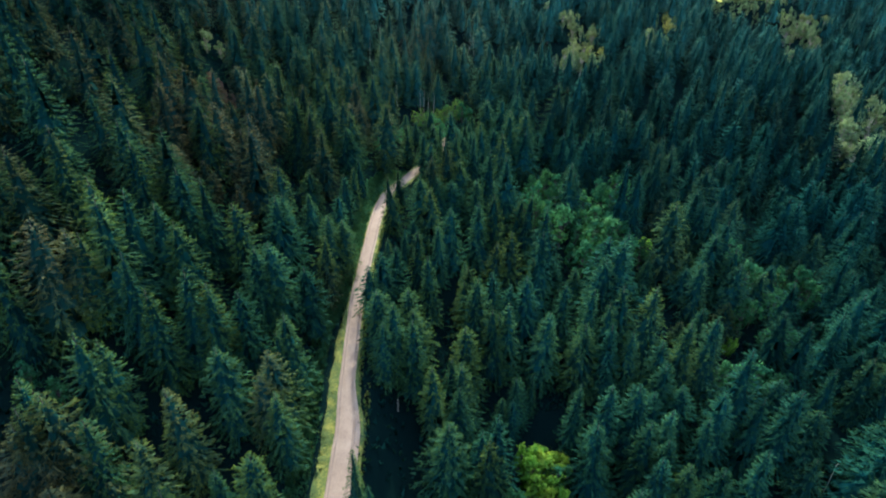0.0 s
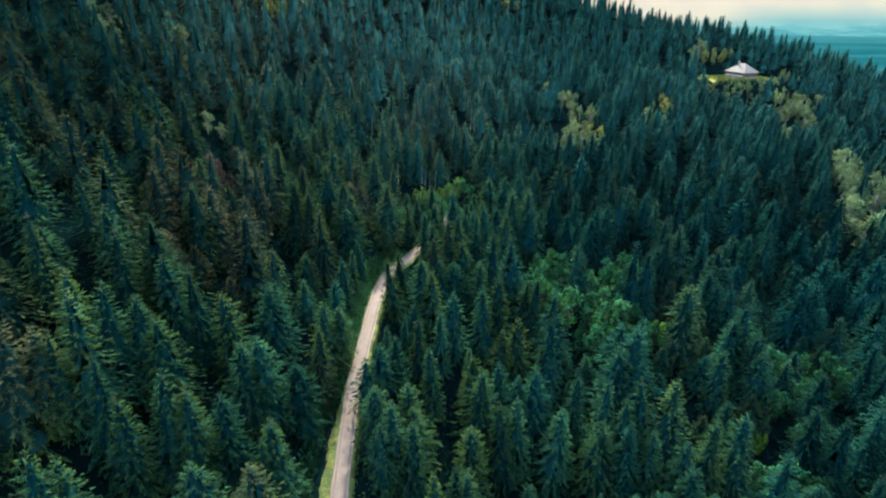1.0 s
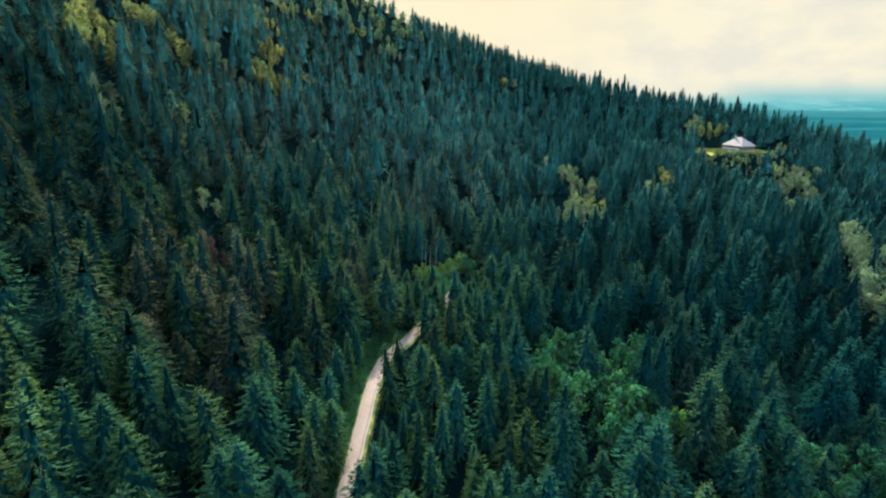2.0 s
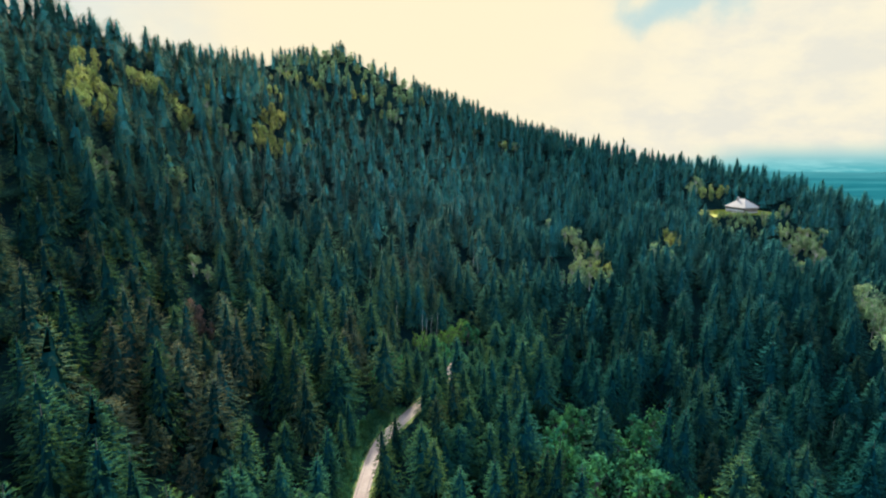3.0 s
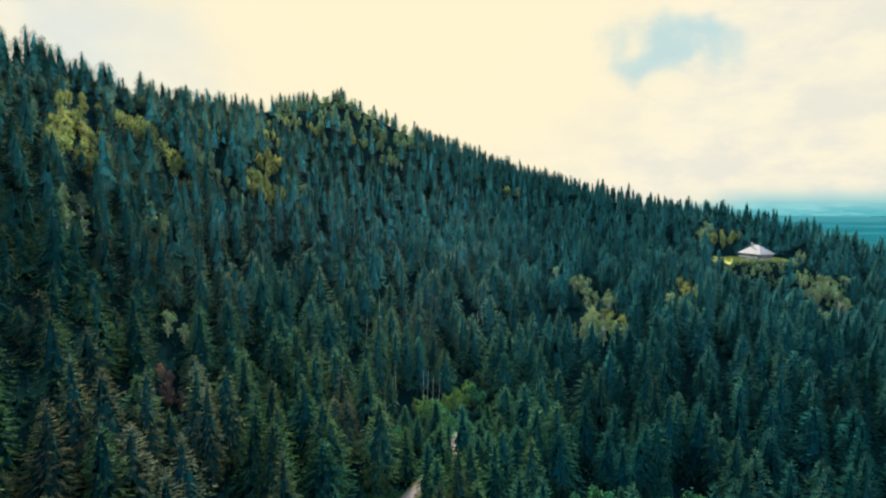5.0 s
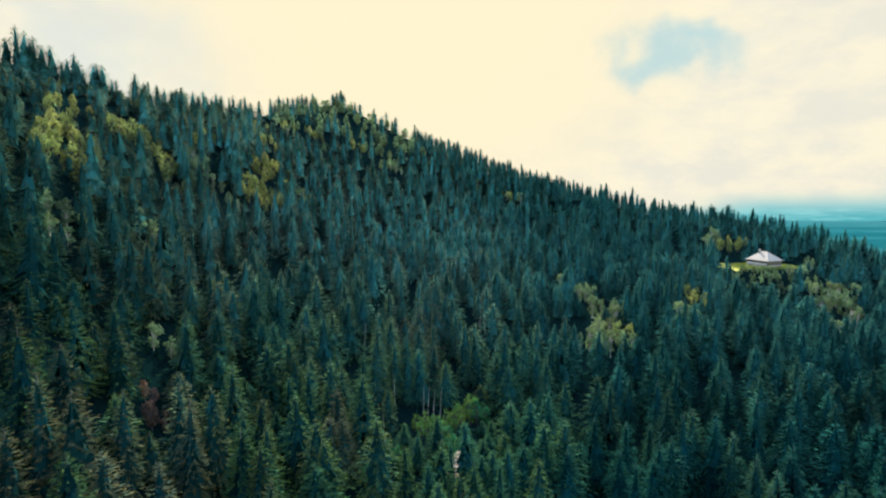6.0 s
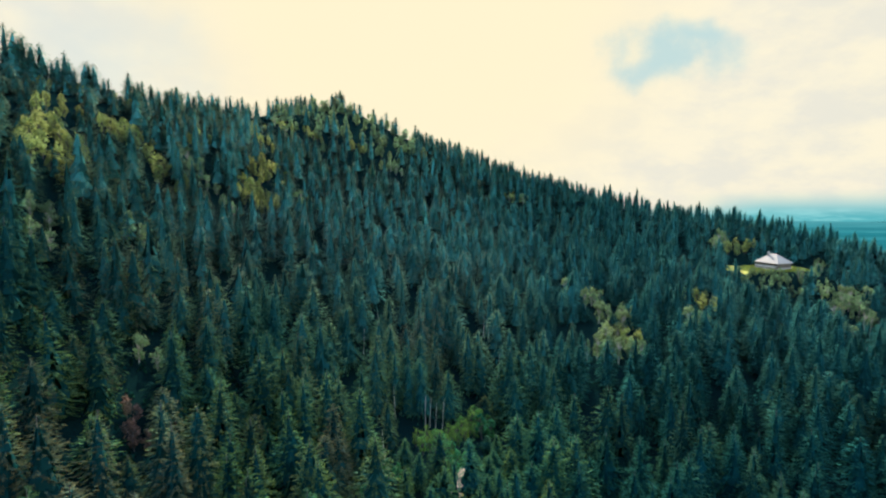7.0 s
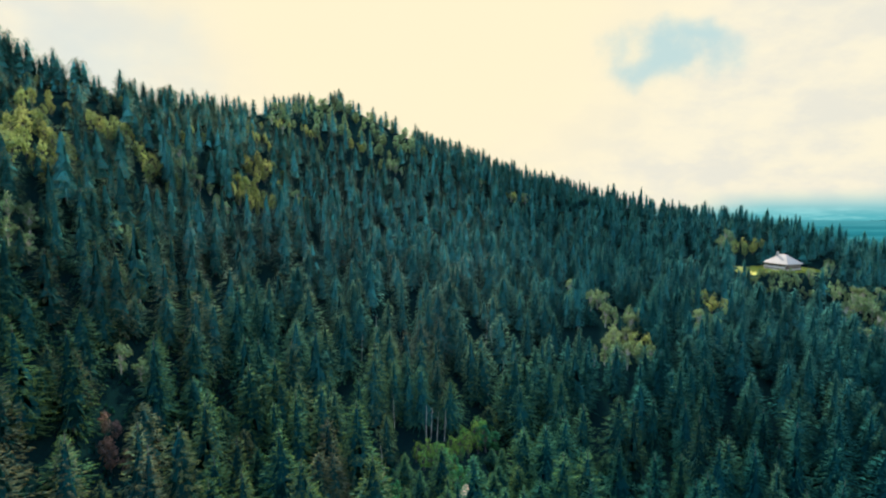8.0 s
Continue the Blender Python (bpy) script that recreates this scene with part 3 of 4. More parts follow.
BIRCH_WEST = [(-85, 197, 7), (-71, 172, 6), (-111, 196, 7), (-108, 199, 6.5), (-105, 188, 6), (-100, 218, 8), (-98, 217, 7), (-115, 295, 8), (-112, 291, 7), (-104, 288, 6), (-95, 282, 6),
              (-76, 330, 7), (-43, 455, 8), (-39, 453, 7), (-122, 444, 8), (-110, 428, 7), (43, 465, 7), (53, 464, 7), (22, 484, 6)]
BIRCH_EDGE = [(183, 238, 14), (170, 209, 13), (185, 263, 13), (176, 225, 14), (164, 206, 12), (180, 250, 13), (155, 200, 11), (168, 232, 14),
              (158, 215, 13), (178, 254, 12), (172, 240, 12), (162, 221, 13), (150, 205, 10), (157, 212, 11)]
BIRCH_MIDDLE = [(59, 300, 9), (63, 305, 8), (61, 285, 9), (70, 283, 9), (69, 277, 8), (58, 263, 9), (52, 253, 9), (54, 251, 8), (59, 250, 9), (48, 252, 7), (54, 319, 8), (64, 252, 8)]
BIRCH_HOUSE = [(97, 280, 9), (101, 280, 8), (171, 410, 10), (165, 403, 9), (218, 384, 7), (197, 333, 10), (207, 341, 10), (204, 330, 10), (187, 324, 9), (191, 339, 8), (197, 317, 10), (186, 351, 5), (228, 386, 4),
               (200, 335, 8), (205, 345, 7), (176, 300, 8), (222, 350, 8), (214, 378, 6)]
PALE_SPOTS = BIRCH_WEST + BIRCH_EDGE + BIRCH_MIDDLE + BIRCH_HOUSE
LIME_SPOTS = [(63, 95.5, 4.5), (52.7, 128.8, 5), (14, 67.5, 7), (17.7, 67.5, 6), (16, 62, 7), (18.3, 61, 6), (15.5, 65, 7), (19.5, 67, 6), (17, 58.5, 6)]
SAPLING_SPOTS = [(5.5, 201, 5.5), (3.2, 199, 6), (-0.5, 190, 4.5), (1.8, 193, 5), (-2, 187, 4), (4.4, 204, 5), (0.6, 196, 4.5), (-3.2, 191, 4), (-6, 182, 4), (-8, 187, 4.5), (-5, 186, 4), (-9, 182, 4), (-2, 181, 3.5), (-11, 186, 4)]
DEAD_SPOTS = [(-59.5, 148.6, 5), (-64.6, 155.7, 3.6)]
# openings cleared along the camera's sight line: x, y, how far towards it, half the width
OPENINGS = [(-9.8, 150.0, 27, 2.8), (-59.5, 148.6, 9, 2.4), (-64.6, 155.7, 8, 2.0)]
STAND_SLOPE = [(-72.3, 194.4), (-62.3, 187.7), (-58.0, 202.0), (-51.2, 205.0), (-43.2, 200.7), (-62.7, 196.0), (-58.4, 161.5), (-41.2, 188.3), (-36.9, 199.0), (-44.7, 174.2),
               (-45.6, 152.6), (-45.6, 144.3), (-38.4, 147.1), (-32.4, 154.9), (-45.3, 135.2), (-31.0, 176.9), (-28.2, 179.3), (-38.8, 140.4), (-35.0, 141.0), (-27.6, 147.7),
               (-54.3, 129.9), (-67.9, 152.2), (-70.6, 144.9), (-33.9, 219.5), (-23.4, 215.1), (-42.6, 253.4)]
STAND_VALLEY = [(16.1, 202.0), (25.3, 213.6), (61.7, 219.1), (73.9, 224.0), (78.6, 210.4), (26.0, 177.0), (34.0, 177.3), (40.6, 173.9), (49.2, 168.3), (45.5, 165.9),
                (18.7, 181.9), (13.3, 180.8), (67.7, 186.0), (81.1, 173.6), (67.9, 166.4), (89.4, 188.6), (70.8, 248.8), (114.8, 222.2), (101.1, 228.8)]
# bare pale trunks at the edges of the stands (x, y, tall)
TRUNK_SPOTS = [(-27.4, 244.4, 12), (-30.1, 227.9, 12), (-17.6, 201.6, 13), (-8, 199.5, 13), (-6.4, 197.2, 12), (-9.1, 197.4, 14), (-4.5, 200, 12), (10.4, 257.7, 13), (12.5, 256, 12), (14.5, 254.5, 13),
               (13.6, 234.2, 12), (8.6, 222.4, 12), (-18.1, 179.8, 10), (-8.4, 72.2, 5), (70, 65.7, 11), (112, 174, 9), (114, 175, 8), (-17.8, 174.3, 9), (190.4, 304.7, 11), (198.4, 310.1, 11), (127.3, 230, 10)]
STAND_RIDGE = [(-122.6, 321.9), (-118.3, 320.8), (-121.6, 342.8), (-116.2, 341.6), (-120.9, 369.2), (-114.3, 366.2), (-106.6, 323.8), (-94, 242.4), (-120.6, 242.5), (-86.5, 366),
               (-84.3, 464.6), (-73, 450.6), (-57.3, 458), (-114.3, 222.1), (-97.5, 235.4), (-83.2, 230.3), (-99.3, 217.7), (-81.5, 198.8), (-72.5, 253.6), (-70.6, 265.9), (-110, 335), (-104, 350), (-112, 352), (-90, 250), (-102, 228)]
RIDGE_TREES = [(-182, 290, 18.4), (-181, 292, 20.6), (-180, 295, 17.6), (-179, 295, 13.6), (-176, 298, 11.9), (-175, 300, 12.9), (-173, 301, 14.9), (-171, 303, 18.5), (-170, 304, 15.5),
               (-169, 305, 11.8), (-165, 307, 16.1), (-164, 308, 17.3), (-162, 309, 16.8), (-160, 312, 11.1), (-159, 314, 11.8), (-158, 314, 6.9), (-156, 318, 3.6), (-154, 327, 13),
               (-157, 335, 15.1), (-157, 339, 11.8), (-157, 343, 8.5), (-184.7, 287.3, 23.5), (-183, 288.5, 21.5), (-187.6, 284.6, 17), (-191, 281, 20.5), (-194.5, 278, 21), (-198, 275, 22), (-177, 296.5, 19)]
BANK_TREES = [(-156, 351, 12.4), (-157, 356, 15.3), (-156, 362, 15.4), (-153, 365, 14.3), (-151, 366, 13.4), (-147, 368, 16.3), (-144, 369, 14.5), (-142, 373, 18.5), (-144, 387, 16.1),
              (-143, 392, 19.8), (-162, 448, 20.2), (-158, 450, 18.3), (-155, 452, 18.9), (-152, 457, 16.2), (-150, 462, 17.2), (-148, 467, 12.4), (-143, 471, 7.4), (-133, 478, 11),
              (-128, 483, 12.9), (-125, 485, 14), (-129, 537, 16), (-120, 545, 14.6)]
SKYLINE = [(-75, 520), (-62, 460), (-46, 395), (-37, 299), (-25.7, 338), (-18, 389), (-10.8, 545), (-4.9, 525), (6.3, 500), (18, 473), (22.5, 463), (36.7, 487), (60, 420), (90, 300)]


rng = np.random.default_rng(84)
SUMMIT_FILL = [(float(rng.uniform(-122, -30)), float(rng.uniform(425, 560)), float(rng.uniform(4.5, 8.5))) for _ in range(58)]
SUMMIT_SPOTS = [(-115, 481, 8), (-107, 475, 8), (-106, 498, 8), (-104, 532, 8), (-100, 544, 8), (-93, 533, 8), (-86, 533, 8), (-97, 469, 8), (-92, 492, 8),
                (-83, 502, 8), (-76, 517, 8), (-69, 511, 8), (-61, 506, 8), (-117, 454, 8), (-126, 466, 8), (-51, 491, 8), (-43, 497, 8), (-36, 498, 8),
                (-30, 500, 8), (-21, 504, 8), (-56, 492, 8), (-67, 481, 8)]
BUSH_SPOTS = []
for i in range(135):                                          # bushes below and beside the house
    k, m = (rng.uniform(18, 35), rng.uniform(-20, 14)) if i < 90 else (rng.uniform(4, 34), rng.uniform(17, 44))
    BUSH_SPOTS.append((float(HUT[0] - 0.515 * k + 0.857 * m), float(HUT[1] - 0.857 * k - 0.515 * m), float(rng.uniform(1.4, 3.8))))


RIDGE_SPOTS = []
for _ in range(30):                                           # scrub between the spruces of the ridge
    k = rng.uniform(0, 1)
    RIDGE_SPOTS.append((float(-176 + 22 * k + rng.normal(0, 3)), float(292 + 35 * k), float(rng.uniform(2.5, 4.5))))


def opened(x, y):
    """Whether a place lies in one of the openings cleared towards the camera."""
    hit = np.zeros(np.shape(x), bool)
    for px, py, far, half in OPENINGS:
        back = np.array((-1.5 - px, 32.0 - py)) / math.hypot(1.5 + px, 32.0 - py)
        along, across = (x - px) * back[0] + (y - py) * back[1], (x - px) * back[1] - (y - py) * back[0]
        hit |= (along > -2) & (along < far) & (np.abs(across) < half)
    return hit


def plant():
    """Where the spruces stand: the marked ones, then a jittered fill of the slopes the camera can see."""
    rng = np.random.default_rng(11)
    marked = []
    for x, y in STAND_LEFT + STAND_ROAD + STAND_RIGHT + STAND_SLOPE + STAND_VALLEY:
        d = road_distance(x, y)[0][0]
        marked.append((x, y, 15.5 + 4.0 * float(smooth(d, 6, 25)) + rng.uniform(-0.8, 1.2)))
    marked += RIDGE_TREES + BANK_TREES + [(x, y, 20.5 + 2.5 * math.sin(x * 7.3)) for x, y in STAND_RIDGE] + [(-12.9, 52.6, 13.0), (-10.2, 48.8, 12.5), (0.8, 61, 19), (2.6, 68, 20), (-6.0, 77, 19), (-9.6, 79.5, 18), (-1.6, 71.5, 18), (-12.2, 82, 15), (-6.4, 149.5, 14), (-3.8, 155, 14), (-1.6, 160.5, 13), (2.0, 167, 14), (-3.2, 165, 11), (-23.6, 99, 15), (-23.4, 107, 15), (-23, 116, 15), (-22.6, 125, 13), (-21.6, 133, 12), (-10.5, 206, 17), (-14.5, 211, 18), (-6.5, 211, 17), (-11, 217, 19), (-3, 206, 15), (-16, 222, 18), (-7, 222, 18), (-12, 229, 19), (-18, 207, 17), (-6, 236, 18), (-9.5, 245, 19), (-3, 245, 18), (-13, 253, 18), (-6, 254, 19), (0.5, 236, 17), (-12, 237, 18), (-106, 216, 16), (-102, 211, 15), (-109, 224, 16), (-113, 230, 15), (-124, 212, 14), (-119, 207, 13), (-128, 215, 10), (-115, 202, 15), (-121, 203, 12)]
    x, y = [], []
    for pitch, low, high in ((8.3, 0, 130), (8.7, 130, 220), (8.5, 220, 900)):
        xs, ys = np.meshgrid(np.arange(-380, 460, pitch), np.arange(-70, 640, pitch))
        gx, gy = ((g + rng.uniform(-0.62, 0.62, xs.shape) * pitch).ravel() for g in (xs, ys))
        ring = np.hypot(gx, gy - 40)
        x.append(gx[(ring >= low) & (ring < high)])
        y.append(gy[(ring >= low) & (ring < high)])
    x, y = np.concatenate(x), np.concatenate(y)
    angle, reach = np.degrees(np.arctan2(x, y - 40)), np.hypot(x, y - 40)
    a, r = zip(*SKYLINE)
    keep = (reach < np.interp(angle, a, r) + 38) & (rng.uniform(0, 1, x.shape) > 0.12 * (reach < 240))
    thin = 0.5 + 0.5 * np.sin(x * 0.19 + 1.7 * np.sin(y * 0.083)) * np.sin(y * 0.17 + 1.9 * np.sin(x * 0.061))
    keep &= rng.uniform(0.0, 1, x.shape) > np.where((y < 140) & (x > -30), 0.7, 0.35) * smooth(thin, 0.66, 0.86) * (reach < 300)
    keep &= (y > 15) | (reach < 70)
    keep &= (rng.uniform(0, 1, x.shape) < 0.25) | (y < 418) | (x < -126) | (x > -30)
    d, _ = road_distance(x, y)
    keep &= d > np.where(y > 154, 1.2, np.where(x < np.interp(y, LINE[:, 1], LINE[:, 0]), 6.0 - 1.6 * smooth(y, 76, 95), 4.6 + 0.8 * smooth(y, 92, 100))) + rng.uniform(0, 1.0, x.shape)
    keep &= np.hypot((x - HUT[0]) / 1.35, y - HUT[1]) > 16.5
    keep &= ~((np.abs(x - HUT[0] + 14) < 17) & (y > HUT[1] - 24) & (y < HUT[1]))
    for px, py, tall in marked:
        keep &= np.hypot(x - px, y - py) > 5.0
    for px, py, tall in GREEN_SPOTS + LIME_SPOTS + SAPLING_SPOTS + YOUNG_SPOTS + PALE_SPOTS + DEAD_SPOTS + SUMMIT_SPOTS + SUMMIT_FILL + BUSH_SPOTS:
        keep &= np.hypot(x - px, y - py) > 1.3 + 0.34 * tall
    for px, py, tall in TRUNK_SPOTS:                          # small openings in front of the bare trunks
        keep &= (np.hypot(x - px, y - py) > 1.6) & (np.hypot(x - px * 0.975, y - (py - 4.0)) > 2.2)
    keep &= ~((x > -13.5) & (x < -2.0) & (y > 42) & (y < 71))   # shaded clearing beside the passing place
    keep &= ~opened(x, y)
    for px, py, _ in LIME_SPOTS + BEECH_EAST + BEECH_SUMMIT + BIRCH_MIDDLE + BIRCH_HOUSE:   # open towards the sun
        keep &= (np.abs(x - px) > 3.8) | (y < py) | (y > py + (24 if (px, py) in [spot[:2] for spot in LIME_SPOTS] else 13))
    x, y, d = x[keep], y[keep], d[keep]
    tall = 14.2 + 3.8 * smooth(d, 6, 25) + 1.8 * np.sin(x * 0.021 + 1.3 * np.sin(y * 0.017)) + rng.normal(0, 3.0, x.shape)
    for px, py, far, half in [(sx, sy, 18, 5.5) for sx, sy, _ in YOUNG_SPOTS + LIME_SPOTS + SAPLING_SPOTS] + [(sx, sy, 16, 4.2) for sx, sy, _ in BIRCH_MIDDLE + BIRCH_HOUSE + BIRCH_WEST] + [(*HUT, 70, 13)] + [(sx, sy, 20, 3.0) for sx, sy, _ in GREEN_SPOTS if sy > 170] + [(sx, sy, 17, 4.0) for sx, sy, _ in GREEN_SPOTS if 100 < sy < 160 and sx < 60]:     # spruces shortened where they would hide broad-leaved trees and house from the camera
        from_y = 58.0 if py > 120 else 0.0
        toward = np.array((-px, from_y - py)) / math.hypot(px, from_y - py)
        along, across = (x - px) * toward[0] + (y - py) * toward[1], (x - px) * toward[1] - (y - py) * toward[0]
        tall = np.where((along > -3) & (along < far) & (np.abs(across) < half), np.minimum(tall, 12) * 0.75, tall)
    tall = tall * (1 - 0.18 * smooth(np.hypot(x, y - 40), 240, 330)) * np.where((raw_height(x, y) > 84) & (y < 330) & (x < -100), 0.8, 1.0)
    tall = np.where((raw_height(x, y) > 94) & (x < -128) & (np.degrees(np.arctan2(x, y - 40)) < -29), 3.5 + 0.28 * tall, tall)   # low growth between the tall spruces of the crest
    fill = np.stack([x, y, np.clip(tall, 4, 24)], 1)
    # younger spruces in the gaps of the near stands
    gx, gy = np.meshgrid(np.arange(-120, 150, 3.1), np.arange(22, 190, 3.1))
    gx, gy = (gx + rng.uniform(-1.2, 1.2, gx.shape)).ravel(), (gy + rng.uniform(-1.2, 1.2, gx.shape)).ravel()
    free = (np.abs(np.degrees(np.arctan2(gx, gy + 12))) < 45) & (road_distance(gx, gy)[0] > 4.2)
    free &= ~((gx > -13.5) & (gx < -2.0) & (gy > 42) & (gy < 71)) & ~opened(gx, gy) & (rng.uniform(0, 1, gx.shape) < 0.16)
    for px, py, tall in GREEN_SPOTS + LIME_SPOTS + SAPLING_SPOTS + YOUNG_SPOTS + TRUNK_SPOTS + DEAD_SPOTS:
        free &= np.hypot(gx - px, gy - py) > 4.5
    gx, gy = gx[free], gy[free]
    old = np.concatenate([np.array(marked)[:, :2], fill[:, :2]])
    gap = np.min(np.hypot(gx[:, None] - old[None, :, 0], gy[:, None] - old[None, :, 1]), axis=1)
    gx, gy, gap = gx[gap > 4.9], gy[gap > 4.9], gap[gap > 4.9]
    young = np.stack([gx, gy, 4.0 + 0.9 * gap + rng.normal(0, 1.5, gx.shape)], 1)
    return marked, np.concatenate([fill, young])


MARKED, FILL = plant()
order = np.argsort(np.hypot(FILL[:, 0], (FILL[:, 1] - 72) * 1.1))
FILL = FILL[order]
SINGLE = MARKED + [tuple(row) for row in FILL[:300 - len(MARKED)]]
REST = FILL[300 - len(MARKED):]
away = np.hypot(REST[:, 0], REST[:, 1] - 40)

NEAR_KINDS = variants(12, 21, twins=2, slim=1.12, whorls=26, per=10, pairs=4, heart=0.64, fronds=110, spray=0.6, full=0.78, even=0.4)
MID_KINDS = variants(10, 31, twins=1, slim=1.32, whorls=24, per=9, pairs=2, heart=0.56, fronds=230, spray=0.66, full=0.8, even=0.4)
FAR_KINDS = variants(9, 41, slim=1.38, whorls=15, per=6, pairs=0, heart=0.52, skirts=5, fronds=440, spray=0.9, full=0.8, even=0.5)
TINY_KINDS = variants(7, 51, slim=1.42, whorls=6, per=6, pairs=0, heart=0.5, skirts=4, fronds=300, spray=1.25, full=0.8, even=0.55)
PLAIN_KINDS = variants(4, 55, whorls=10, per=6, pairs=0, heart=0.6, skirts=5, fronds=90, spray=1.7)

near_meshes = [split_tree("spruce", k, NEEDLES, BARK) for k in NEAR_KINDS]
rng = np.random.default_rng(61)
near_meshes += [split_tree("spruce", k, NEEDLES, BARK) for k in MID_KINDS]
firsts = [None] * len(near_meshes)
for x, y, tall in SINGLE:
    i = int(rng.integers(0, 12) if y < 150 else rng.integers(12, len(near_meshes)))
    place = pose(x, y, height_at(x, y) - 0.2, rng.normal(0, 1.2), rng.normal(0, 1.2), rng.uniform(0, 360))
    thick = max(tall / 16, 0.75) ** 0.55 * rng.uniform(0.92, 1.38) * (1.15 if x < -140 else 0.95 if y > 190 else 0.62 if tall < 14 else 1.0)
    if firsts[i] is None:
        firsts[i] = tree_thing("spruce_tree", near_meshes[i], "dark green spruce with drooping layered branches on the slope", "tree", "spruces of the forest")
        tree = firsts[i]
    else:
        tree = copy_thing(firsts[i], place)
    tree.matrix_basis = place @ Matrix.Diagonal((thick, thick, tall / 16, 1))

wedge = np.abs(np.degrees(np.arctan2(REST[:, 0], REST[:, 1] + 12))) < np.where(away < 130, 56, 45)
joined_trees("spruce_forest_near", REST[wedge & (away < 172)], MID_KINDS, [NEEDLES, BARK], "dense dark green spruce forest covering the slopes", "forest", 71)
joined_trees("spruce_forest_middle", REST[wedge & (away >= 172) & (away < 300)], FAR_KINDS, [NEEDLES, BARK], "dense spruce forest on the mountainside, tinted blue-green as in haze", "forest", 72)
joined_trees("spruce_forest_far", REST[wedge & (away >= 300)], TINY_KINDS, [NEEDLES, BARK], "far spruce forest up to the ridge, tinted blue-green as in haze", "forest", 73)
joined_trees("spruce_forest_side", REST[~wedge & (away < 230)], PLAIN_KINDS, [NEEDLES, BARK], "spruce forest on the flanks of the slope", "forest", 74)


# ---- broad-leaved trees ----
def limb(v, f, a, b, ra, rb, sides=5):
    a, b = np.array(a, float), np.array(b, float)
    axis = (b - a) / np.linalg.norm(b - a)
    s = np.cross(axis, (0.3, 0.9, 0.1))
    s /= np.linalg.norm(s)
    q = np.cross(axis, s)
    start = len(v)
    for p, r in ((a, ra), (b, rb)):
        v.extend(tuple(p + r * (math.cos(t) * s + math.sin(t) * q)) for t in np.linspace(0, 2 * math.pi, sides + 1)[:-1])
    for i in range(sides):
        j = (i + 1) % sides
        f.append((start + i, start + j, start + sides + j))
        f.append((start + i, start + sides + j, start + sides + i))


def broadleaf_meshes(rng, leaves, bark, count, leaf):
    """A trunk with limbs, and a crown of leaf sprays gathered in uneven clumps, for a tree 10 m tall."""
    v, f = [], []
    limb(v, f, (0, 0, -0.8), (0.2, 0.1, 4.2), 0.22, 0.13)
    clumps = []
    heavy = rng.uniform(0, 6.28)
    for i in range(30):
        a = i * 2.4 + rng.uniform(-0.7, 0.7)
        z = rng.uniform(1.9, 9.0)
        r = 2.2 * math.sin(math.pi * min(1, (z - 0.9) / 9.4)) ** 0.8 * rng.uniform(0.3, 1.25) * (1 + 0.3 * math.cos(a - heavy))
        c = np.array((math.cos(a) * r, math.sin(a) * r, z))
        clumps.append((c, rng.uniform(0.4, 1.25)))
        limb(v, f, (0.15, 0.08, min(4.0, z * 0.6)), c, 0.09, 0.025, 4)
    clumps.append((np.array((0.1, 0, 9.1)), 0.9))
    trunk = mesh_from("trunk", v, f, [bark])
    weights = np.array([s * s for c, s in clumps])
    pick = rng.choice(len(clumps), count, p=weights / weights.sum())
    out_dir = rng.normal(0, 1, (count, 3))
    out_dir /= np.linalg.norm(out_dir, axis=1)[:, None]
    depth = np.minimum(np.abs(rng.normal(0.75, 0.42, count)), 1.7)
    centre_pts = np.array([clumps[i][0] for i in pick]) + out_dir * (np.array([clumps[i][1] for i in pick]) * depth)[:, None] * (1, 1, 0.95)
    a = np.cross(out_dir, rng.normal(0, 1, (count, 3)))
    a /= np.linalg.norm(a, axis=1)[:, None]
    b = np.cross(out_dir, a) + 0.5 * rng.normal(0, 0.6, (count, 3))
    size = leaf * rng.uniform(0.16, 0.40, count)[:, None]
    quad = np.stack([centre_pts - a * size, centre_pts - b * size * 0.6, centre_pts + a * size, centre_pts + b * size * 0.6], 1).reshape(-1, 3)
    lie = out_dir + 0.35 * (centre_pts - (0, 0, 5.5)) / 3 + (0, 0, 0.35) + rng.normal(0, 0.25, (count, 3))
    lie /= np.linalg.norm(lie, axis=1)[:, None]
    crown = mesh_from("crown", quad, np.arange(count * 4).reshape(-1, 4), [leaves], attributes={"tip": np.repeat(np.minimum(depth * 0.65, 1.0), 4), "tint": np.zeros(count * 4), "lie": np.repeat(lie, 4, axis=0)})
    return trunk, crown


def plant_broadleaf(name, spots, leaves, bark, label, group, seed, count=850, leaf=1.5, stems=2, grow=1.0, spread=1.0):
    rng = np.random.default_rng(seed)
    kinds = [broadleaf_meshes(rng, leaves, bark, count, leaf) for _ in range(4)]
    for i, (x, y, tall) in enumerate([(x + dx * t * spread, y + dy * t * spread, t * f * grow) for x, y, t in spots for dx, dy, f in ((0, 0, 1), (0.42, 0.2, 0.8), (-0.3, 0.35, 0.7))[:stems]]):
        tree = tree_thing(name, kinds[i % 4], label, name.split("_")[-1], group)
        wide = tall / 10 * rng.uniform(0.85, 1.4)
        tall = tall * 1.3
        tree.matrix_basis = pose(x, y, height_at(x, y) - 0.1, 0, 0, rng.uniform(0, 360)) @ Matrix.Diagonal((wide, wide, tall / 10, 1))


plant_broadleaf("broadleaf_tree", GREEN_SPOTS, LEAVES, BARK, "fresh green broad-leaved tree among the dark spruces", "green broad-leaved trees", 81, 800, 1.1, 3)
